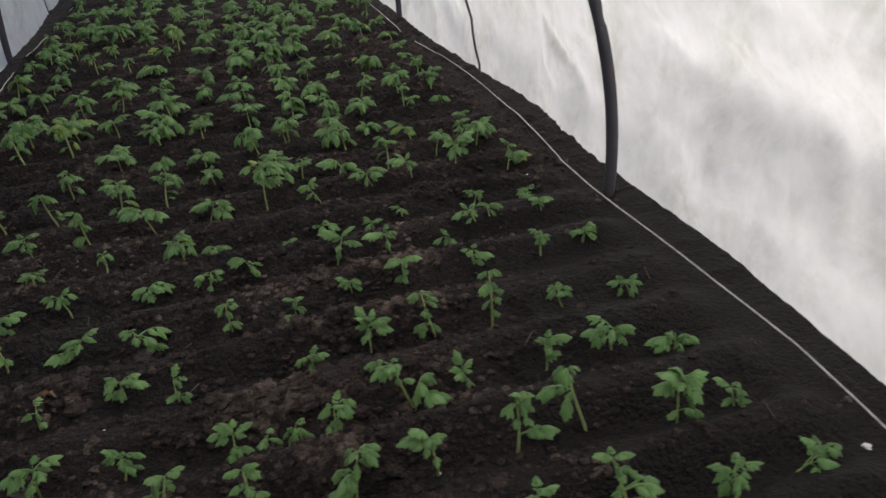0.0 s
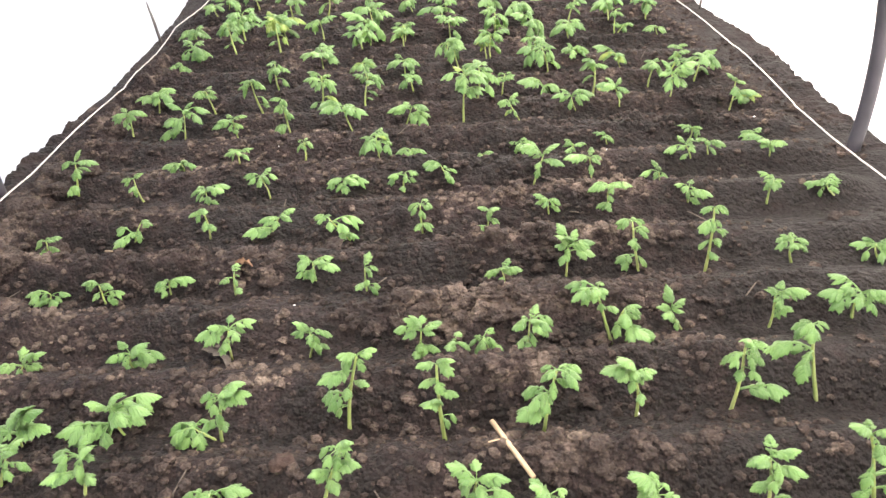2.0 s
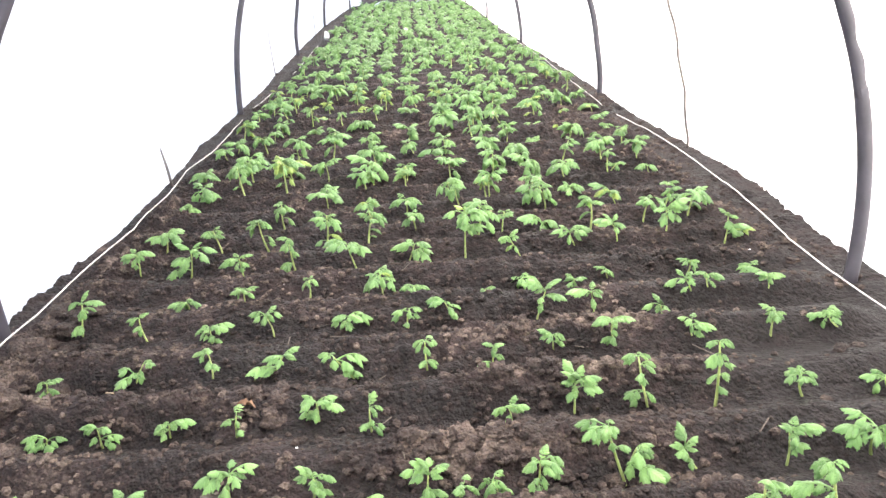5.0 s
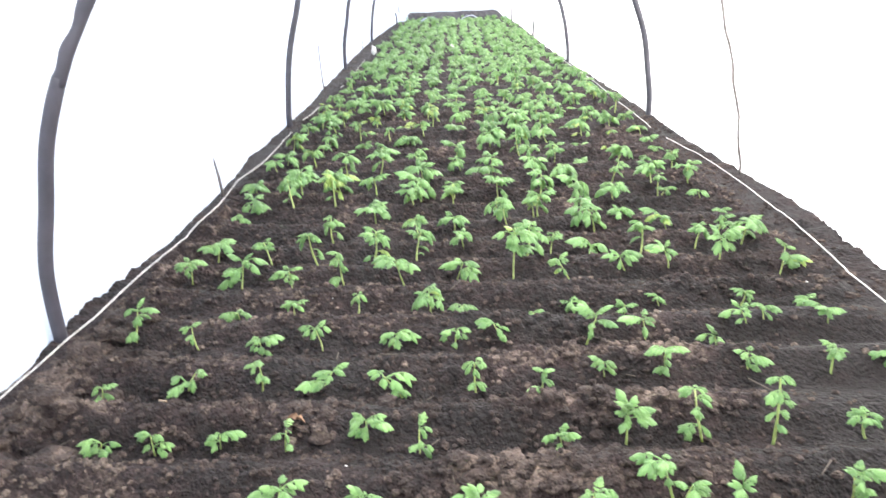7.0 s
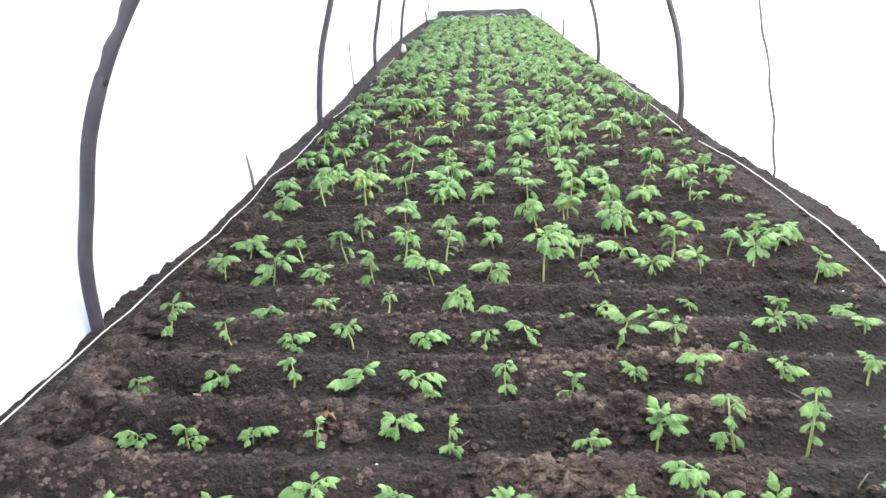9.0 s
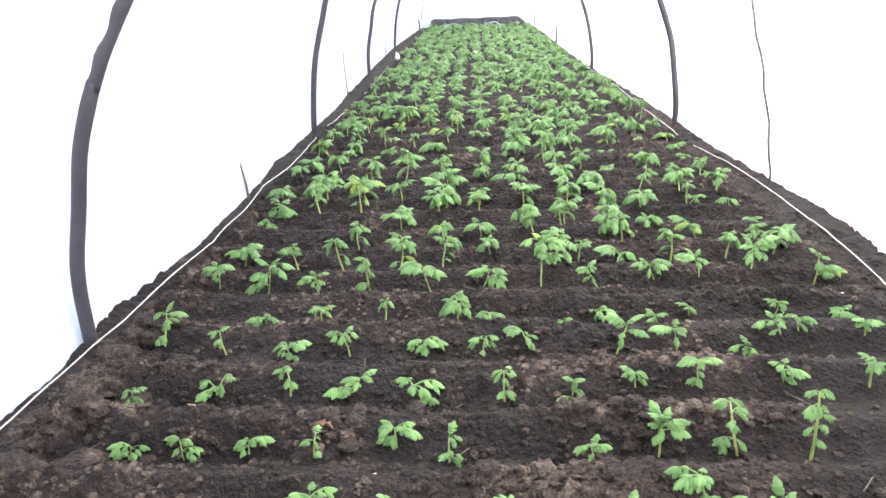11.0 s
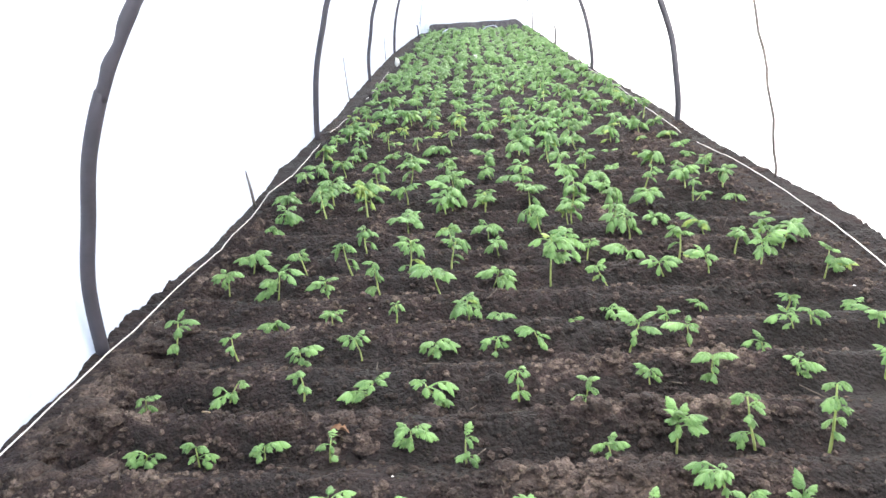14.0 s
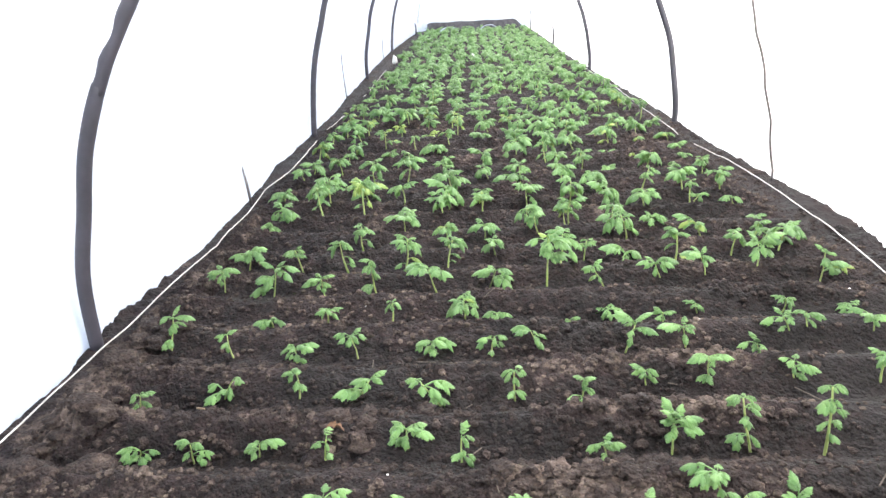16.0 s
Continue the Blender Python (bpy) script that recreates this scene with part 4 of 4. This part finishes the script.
plant_row([(0.11, 0.29, 0.085, 0.005, 0.075, 0.35)])
plant_row([(0.55, -0.18, 0.057, 0.002, 0.044)])
plant_row([(-0.48, 0.07, 0.036, 0.002, 0.056), (-0.36, 0.04, 0.044, 0.003, 0.042), (-0.24, 0.05, 0.054, 0.003, 0.034), (-0.10, 0.05, 0.062, -0.002, 0.072), (-0.04, 0.05, 0.032, 0.001, 0.053), (0.10, 0.06, 0.024, -0.002, 0.021), (0.18, 0.09, 0.028, -0.002, 0.058), (0.28, 0.07, 0.039, -0.004, 0.039), (0.35, 0.09, 0.031, -0.006, 0.032), (0.51, 0.09, 0.045, 0.004, 0.045), (0.64, 0.08, 0.027, -0.007, 0.047)])
plant_row([(-0.61, 0.36, 0.068, 0.012, 0.071), (-0.48, 0.35, 0.071, -0.016, 0.045), (-0.37, 0.34, 0.097, -0.016, 0.052), (-0.24, 0.33, 0.104, 0.012, 0.067), (-0.14, 0.33, 0.096, 0.016, 0.055), (-0.03, 0.38, 0.054, -0.008, 0.053), (0.17, 0.34, 0.075, 0.005, 0.035), (0.28, 0.35, 0.053, -0.018, 0.079), (0.38, 0.36, 0.102, -0.004, 0.057), (0.51, 0.37, 0.071, 0.016, 0.057), (0.62, 0.38, 0.08, 0.010, 0.080), (0.59, 0.47, 0.068, 0.015, 0.04)])
plant_row([(-0.353, 0.468, 0.087, -0.003, 0.058), (0.621, 0.479, 0.046, 0.019, 0.064), (-0.142, 0.486, 0.073, -0.011, 0.057, 0.10), (0.484, 0.486, 0.075, -0.031, 0.067, 0.15), (0.304, 0.519, 0.087, -0.022, 0.081), (-0.051, 0.522, 0.052, -0.002, 0.069), (0.083, 0.537, 0.056, -0.011, 0.039), (0.371, 0.565, 0.034, 0.005, 0.062), (0.062, 0.572, 0.075, -0.004, 0.076), (0.157, 0.577, 0.055, -0.007, 0.034, 0.10), (0.168, 0.580, 0.083, 0.000, 0.070), (-0.619, 0.597, 0.043, 0.003, 0.056)])
plant_row([(0.659, 0.605, 0.034, -0.009, 0.046), (-0.264, 0.618, 0.073, -0.002, 0.081, 0.10), (0.283, 0.622, 0.077, 0.002, 0.049), (0.387, 0.693, 0.059, -0.004, 0.076), (-0.164, 0.695, 0.068, 0.000, 0.082, 0.10), (-0.383, 0.704, 0.110, -0.005, 0.060, 0.35), (-0.054, 0.705, 0.064, -0.002, 0.058), (-0.500, 0.706, 0.098, -0.015, 0.057), (0.520, 0.711, 0.040, 0.018, 0.044), (0.639, 0.720, 0.040, -0.013, 0.049, 0.10), (0.520, 0.724, 0.087, -0.004, 0.029), (-0.623, 0.726, 0.056, 0.012, 0.096)])
plant_row([(0.076, 0.791, 0.079, -0.004, 0.075), (0.199, 0.800, 0.095, 0.002, 0.089), (-0.052, 0.810, 0.059, -0.002, 0.062, 0.20), (-0.281, 0.823, 0.075, -0.008, 0.067), (0.634, 0.831, 0.074, -0.004, 0.067), (0.528, 0.833, 0.075, -0.008, 0.086), (-0.503, 0.839, 0.096, 0.004, 0.090), (0.416, 0.851, 0.080, 0.016, 0.048), (-0.649, 0.877, 0.062, 0.002, 0.082), (0.300, 0.931, 0.078, -0.018, 0.078), (-0.145, 0.951, 0.072, -0.011, 0.097), (0.076, 1.069, 0.079, -0.005, 0.073)])
plant_row([(-0.397, 1.070, 0.104, -0.006, 0.080), (0.067, 1.070, 0.056, -0.009, 0.100), (-0.293, 1.087, 0.095, 0.011, 0.076), (-0.028, 1.087, 0.056, -0.016, 0.061), (-0.640, 1.102, 0.049, -0.005, 0.057), (0.682, 1.138, 0.028, 0.000, 0.052), (0.199, 1.155, 0.090, 0.005, 0.074), (0.583, 1.158, 0.042, 0.007, 0.049), (0.504, 1.173, 0.076, 0.013, 0.080), (-0.171, 1.178, 0.072, -0.008, 0.057), (0.296, 1.213, 0.063, 0.000, 0.057), (-0.532, 1.221, 0.072, -0.014, 0.069, 0.10)])
plant_row([(-0.633, 1.224, 0.055, 0.010, 0.080), (0.663, 1.262, 0.029, 0.000, 0.047), (-0.042, 1.279, 0.070, 0.000, 0.079), (0.466, 1.302, 0.040, 0.002, 0.072, 0.40), (-0.382, 1.382, 0.031, 0.002, 0.054), (-0.534, 1.394, 0.045, 0.004, 0.051), (0.084, 1.404, 0.093, -0.005, 0.116), (0.672, 1.415, 0.036, -0.005, 0.059), (0.430, 1.422, 0.016, 0.003, 0.066), (0.307, 1.496, 0.075, -0.021, 0.086, 0.10), (-0.524, 1.506, 0.054, 0.002, 0.068), (-0.199, 1.517, 0.037, -0.032, 0.092)])
plant_row([(-0.295, 1.518, 0.065, -0.004, 0.045), (0.451, 1.564, 0.103, -0.016, 0.087, 0.30), (0.693, 1.611, 0.050, -0.014, 0.073), (0.575, 1.613, 0.028, 0.003, 0.037), (-0.170, 1.638, 0.067, -0.011, 0.060, 0.30), (0.206, 1.647, 0.101, -0.006, 0.115), (-0.648, 1.678, 0.059, 0.008, 0.066, 0.10), (-0.523, 1.695, 0.103, -0.038, 0.087), (-0.412, 1.715, 0.040, 0.002, 0.064, 0.60), (0.599, 1.747, 0.075, -0.008, 0.085), (-0.375, 1.801, 0.066, -0.005, 0.050, 0.60), (-0.007, 1.811, 0.071, -0.017, 0.081)])
plant_row([(-0.264, 1.848, 0.036, 0.002, 0.075, 0.70), (0.103, 1.969, 0.074, -0.027, 0.077, 0.40), (-0.268, 1.980, 0.069, 0.003, 0.067), (-0.365, 2.060, 0.081, -0.008, 0.104), (-0.496, 2.153, 0.089, 0.012, 0.104)])
plant_row([(0.67, -0.17, 0.034, -0.020, 0.060), (0.52, -0.34, 0.055, -0.011, 0.047), (0.65, -0.34, 0.038, -0.014, 0.050), (0.54, -0.47, 0.064, -0.006, 0.070)])
plant_row([(-0.24, -0.72, 0.046, 0.008, 0.061)])
plant_row([(0.52, -0.79, 0.067, -0.007, 0.052)])


# The rows beyond, on the same spacing, thinning towards the edges.
COLUMNS = (-0.64, -0.52, -0.40, -0.285, -0.16, -0.04, 0.085, 0.195, 0.305, 0.42, 0.53, 0.66)
far_random = random.Random(5)
REST = []
row_y = 0.62
while row_y < 9.1:
    for cx in COLUMNS:
        if far_random.random() > (0.6 if row_y < 1.3 else 0.75 if row_y < 2.2 else 0.92 if row_y < 4.5 else 0.98):
            continue
        x, y = cx + far_random.gauss(0, 0.018), row_y + far_random.gauss(0, 0.016)
        if min(((x - a) ** 2 + (y - b) ** 2 for a, b in PLACED if abs(b - y) < 0.2), default=1) < (0.095 if row_y < 2.2 else 0.07) ** 2:
            continue
        h = min(max(far_random.gauss(0.078, 0.02), 0.04), 0.125)
        args = (x, y, h, far_random.gauss(0, 0.008), min(max(far_random.gauss(0.088, 0.018), 0.05), 0.13))
        if COUNT[0] < 300 and row_y < 3.1:
            seedling(*args, 0.35 if (row_y < 2.2 and x < -0.1 and far_random.random() < 0.5) else 0.01)
        else:
            REST.append(args)
    row_y += ROW_STEP


def far_seedlings(plants):
    """The far rows, too many to tell apart, as one sheet of small plants."""
    verts, faces, blades, base = [], [], [], 0
    stock = [(np.array(s[1][0]), s[1][1], s[1][2]) for s in leaf_stock(True)]
    for k, (x, y, h, lean, span) in enumerate(plants):
        r = random.Random(5000 + k)
        stem, leaves = plan_seedling(r, h, lean, span)
        origin = np.array((x, y, at_ground(x, y) - 0.003))
        v, f = tube(stem, 0.0025, 4, False)
        verts.append(np.array(v) + origin)
        blades += [(0.0, 0.0, 1.0)] * len(v)
        faces += [tuple(i + base for i in q) for q in f]
        base += len(v)
        for n, place, az, tilt, reach in leaves:
            m = np.array(leaf_pose(place, az, tilt, reach))
            pts = stock[n][0] @ m[:3, :3].T + m[:3, 3] + origin
            verts.append(pts)
            blades += stock[n][2]
            faces += [tuple(i + base for i in q) for q in stock[n][1]]
            base += len(pts)
    ob = link_mesh("far_seedlings", np.concatenate(verts).tolist(), faces, LEAF)
    set_blade(ob.data, blades)
    tagged(ob, "dense green tomato seedlings covering the far part of the bed", "seedlings", kind="stuff")


far_seedlings(REST)

# ---- clods and litter ----


def lump(seed, detail=2, squash=0.7):
    bm = bmesh.new()
    bmesh.ops.create_icosphere(bm, subdivisions=detail, radius=1.0)
    for w in bm.verts:
        p = w.co * 1.0
        n = noise.noise(p * 1.3 + Vector((seed * 3.1, 0, 0))) * 0.5 + noise.noise(p * 3.1 + Vector((0, seed * 1.7, 0))) * 0.34
        n += noise.noise(p * 7.3 + Vector((seed * 0.9, 0, 4))) * 0.16
        w.co = p * (1 + n)
        w.co.z *= squash
    v = [tuple(w.co) for w in bm.verts]
    f = [tuple(w.index for w in q.verts) for q in bm.faces]
    bm.free()
    return v, f


LUMPS = [lump(k, 3, 0.62) for k in range(6)]
TINY = [lump(k + 20, 1) for k in range(6)]


def crumbs():
    """Small crumbs of soil strewn over the bed, thicker on the dry ridges."""
    r = random.Random(9)
    verts, faces, base = [], [], 0
    stock = [(np.array(v), f) for v, f in TINY]
    made = 0
    while made < 26000:
        x = r.uniform(-0.76, 0.82)
        y = -0.95 + 3.4 * r.random() ** 1.9
        ridge = 0.5 + 0.5 * -math.cos(2 * math.pi * (y - ROW_START) / ROW_STEP)
        patch = float(ground_dryness(x, y))
        if r.random() > 0.26 + 0.15 * ridge + 1.0 * patch:
            continue
        s = 0.0016 + 0.0068 * r.random() ** 2.6
        v, f = stock[made % 6]
        a = r.uniform(0, 6.28)
        rot = np.array(((math.cos(a), -math.sin(a), 0), (math.sin(a), math.cos(a), 0), (0, 0, 1)))
        verts.append((v * s) @ rot.T + np.array((x, y, at_ground(x, y) + s * 0.25)))
        faces += [tuple(i + base for i in q) for q in f]
        base += len(v)
        made += 1
    ob = link_mesh("soil_crumbs", np.concatenate(verts).tolist(), faces, CLOD, shade=False)
    tagged(ob, "loose brown soil crumbs strewn over the bed", "soil crumbs", kind="stuff")


crumbs()
LUMP_MESHES = []
for lv, lf in LUMPS:
    clod_mesh = bpy.data.meshes.new("soil_clod")
    clod_mesh.from_pydata(lv, [], lf)
    clod_mesh.materials.append(CLOD)
    clod_mesh.polygons.foreach_set("use_smooth", [True] * len(lf))
    LUMP_MESHES.append(clod_mesh)


def clod(x, y, size, n, turn=0.0, tall=1.0):
    ob = new("soil_clod", LUMP_MESHES[n % 6])
    ob.matrix_basis = Matrix.Translation((x, y, at_ground(x, y) + size * 0.18)) @ Euler((0.2, 0.1, turn)).to_matrix().to_4x4() @ Matrix.Diagonal((size * 1.2, size, size * 0.8 * tall, 1))
    tagged(ob, "rounded lump of dry brown soil lying on the bed", "soil clod", "soil clods")


clod_random = random.Random(21)
# Patches of loose clods on the dry ridges and along the edge of the bed.
for cx, cy, sx, sy, count, big in ((0.06, -0.42, 0.10, 0.022, 75, 0.013), (0.14, -0.275, 0.10, 0.016, 45, 0.010), (0.26, -0.125, 0.10, 0.014, 26, 0.009),
                                   (-0.27, -0.29, 0.05, 0.02, 10, 0.014), (-0.70, -0.20, 0.05, 0.13, 42, 0.018), (0.05, -0.57, 0.07, 0.018, 14, 0.012),
                                   (0.14, -0.70, 0.05, 0.02, 16, 0.010), (-0.30, -0.55, 0.05, 0.03, 8, 0.012), (0.7, 0.0, 0.05, 0.35, 18, 0.012)):
    for _ in range(count):
        x, y = clod_random.gauss(cx, sx), clod_random.gauss(cy, sy)
        if abs(x) < 0.735:
            clod(x, y, big * (0.40 + 0.75 * clod_random.random() ** 1.3), clod_random.randrange(6), clod_random.uniform(0, 6.28))
# Crumbled soil over the twine.
for x, y, size in ((0.772, 0.206, 0.011), (0.779, 0.219, 0.012), (0.786, 0.210, 0.009)):
    clod(x, y, size, int(x * 1000), y * 20)
# Larger lumps beside the twine.
for x, y, size in ((-0.695, -0.10, 0.025), (-0.70, -0.045, 0.022), (-0.655, -0.05, 0.018), (-0.735, -0.17, 0.02), (-0.62, -0.36, 0.026), (-0.66, -0.27, 0.018), (-0.69, -0.40, 0.022)):
    clod(x, y, size, int(size * 1000), x * 9)


def straw(name, a, b, radius, label, mat=STRAW, bend=0.0):
    (x0, y0, z0), (x1, y1, z1) = a, b
    pts = []
    for k in range(7):
        q = k / 6
        x, y = x0 + (x1 - x0) * q + bend * math.sin(q * math.pi), y0 + (y1 - y0) * q
        pts.append((x, y, at_ground(x, y) + z0 + (z1 - z0) * q + radius))
    zs = max(p[2] for p in pts[:3]), max(p[2] for p in pts[4:])
    pts = [(p[0], p[1], zs[0] + (zs[1] - zs[0]) * k / 6) for k, p in enumerate(pts)]
    v, f = tube(pts, radius, 7)
    tagged(link_mesh(name, v, f, mat), label, "straw", "straws on the soil")


straw("straw", (0.046, -0.652, 0.004), (0.080, -0.724, 0.002), 0.0027, "thick pale dry straw lying on the soil")
straw("straw", (0.040, -0.682, 0.002), (0.060, -0.672, 0.003), 0.0009, "thin dry straw stalk lying on the soil")
straw("straw", (-0.512, -0.242, 0.002), (-0.490, -0.265, 0.002), 0.0016, "short pale straw piece lying on the soil")
straw("straw", (0.415, -0.19, 0.003), (0.44, -0.235, 0.001), 0.0011, "thin brown twig lying on the soil", DEAD)
straw("straw", (-0.07, -0.42, 0.002), (-0.055, -0.445, 0.002), 0.0008, "short thin straw bit lying on the soil", DEAD, 0.004)
straw("straw", (0.10, 0.43, 0.002), (0.16, 0.47, 0.002), 0.0015, "thin dry straw stalk lying on the soil")
for k in range(30):
    x, y, a = clod_random.uniform(-0.72, 0.75), -0.8 + 2.2 * clod_random.random() ** 1.5, clod_random.uniform(0, 6.28)
    ln = clod_random.uniform(0.012, 0.04)
    straw("straw", (x, y, 0.002), (x + ln * math.cos(a), y + ln * math.sin(a), 0.002), 0.0005 + 0.0005 * clod_random.random(), "short thin brown straw bit lying on the soil", DEAD)


def withered_leaf(x, y, length, width, turn, mat, label):
    """A shrivelled blade, twisted along its length with its edges rolled in."""
    r = random.Random(int(length * 1e4))
    v, n = [], 17
    for i in range(n):
        q = i / (n - 1)
        half = width * 0.5 * math.sin(math.pi * min(q * 1.05, 1.0)) ** 0.6 * (0.65 + 0.5 * r.random()) * (0.55 if 0.4 < q < 0.52 else 1.0)
        twist = 0.9 * math.sin(q * 5.5 + 0.6)
        centre = Vector((length * q, 0.12 * length * math.sin(q * 4), 0.05 * length * math.sin(q * 3.1) + 0.003))
        for s in (-1, -0.5, 0, 0.5, 1):
            roll = 0.5 * half * s * s
            v.append(tuple(centre + Vector((0, half * s * math.cos(twist) - roll * math.sin(twist), half * s * math.sin(twist) * 0.7 + roll))))
    ob = link_mesh("withered_leaf", v, grid_faces(n, 5), mat)
    ob.matrix_basis = pose(x, y, at_ground(x, y) + 0.003, rz=turn)
    tagged(ob, label, "dead leaf")


withered_leaf(-0.312, -0.462, 0.078, 0.016, -48, DEAD, "withered grey-brown leaf hanging to the soil")
withered_leaf(-0.315, -0.462, 0.035, 0.014, -20, DEAD, "small withered grey-brown leaf on the soil")
withered_leaf(-0.300, -0.305, 0.032, 0.020, -12, RUST, "dry reddish-brown leaf lying on the soil")


def pebble(x, y, size, mat, label):
    v, f = lump(int(x * 50), 3, 0.5)
    ob = link_mesh("pebble", v, f, mat)
    ob.matrix_basis = Matrix.Translation((x, y, at_ground(x, y) + size * 0.2)) @ Matrix.Scale(size, 4)
    tagged(ob, label, "pebble", "pebbles on the soil")


pebble(0.218, -0.611, 0.0020, PALE, "tiny white pebble beside a seedling stem")
for x, y, size in ((-0.20, -0.40, 0.0030), (0.02, -0.27, 0.0022), (-0.52, -0.10, 0.0024), (0.33, 0.02, 0.0026), (0.40, 0.30, 0.0030), (-0.30, 0.12, 0.0022), (0.66, 0.14, 0.0034), (-0.62, 0.34, 0.0030)):
    pebble(x, y, size * 0.6, PALE, "tiny white chip of shell on the soil")
CLAY = plain("dark red clay", (0.026, 0.016, 0.013), (0.058, 0.033, 0.026), 70, 0.95, relief=0.006)
pebble(-0.172, -0.682, 0.0125, CLAY, "dark reddish-brown lump of clay in the soil")
pebble(0.74, -0.76, 0.0055, PALE, "small white pebble near the twine")


def plant_tag(x, y, h):
    root = new("plant_label")
    root.location = (x, y, at_ground(x, y))
    v, f = tube([(0, 0, -0.02), (0, 0, h * 0.6)], 0.004, 6)
    link_mesh("stake", v, f, PALE, root)
    v, f = lump(3, 2, 1.0)
    plate = link_mesh("plate", [(a * 0.022, b * 0.004, h * 0.62 + c * 0.04) for a, b, c in v], f, PALE, root)
    tagged(root, "white plastic plant marker standing among the seedlings", "plant marker", "plant markers")


plant_tag(-0.72, 5.0, 0.07)
plant_tag(-0.05, 4.85, 0.07)
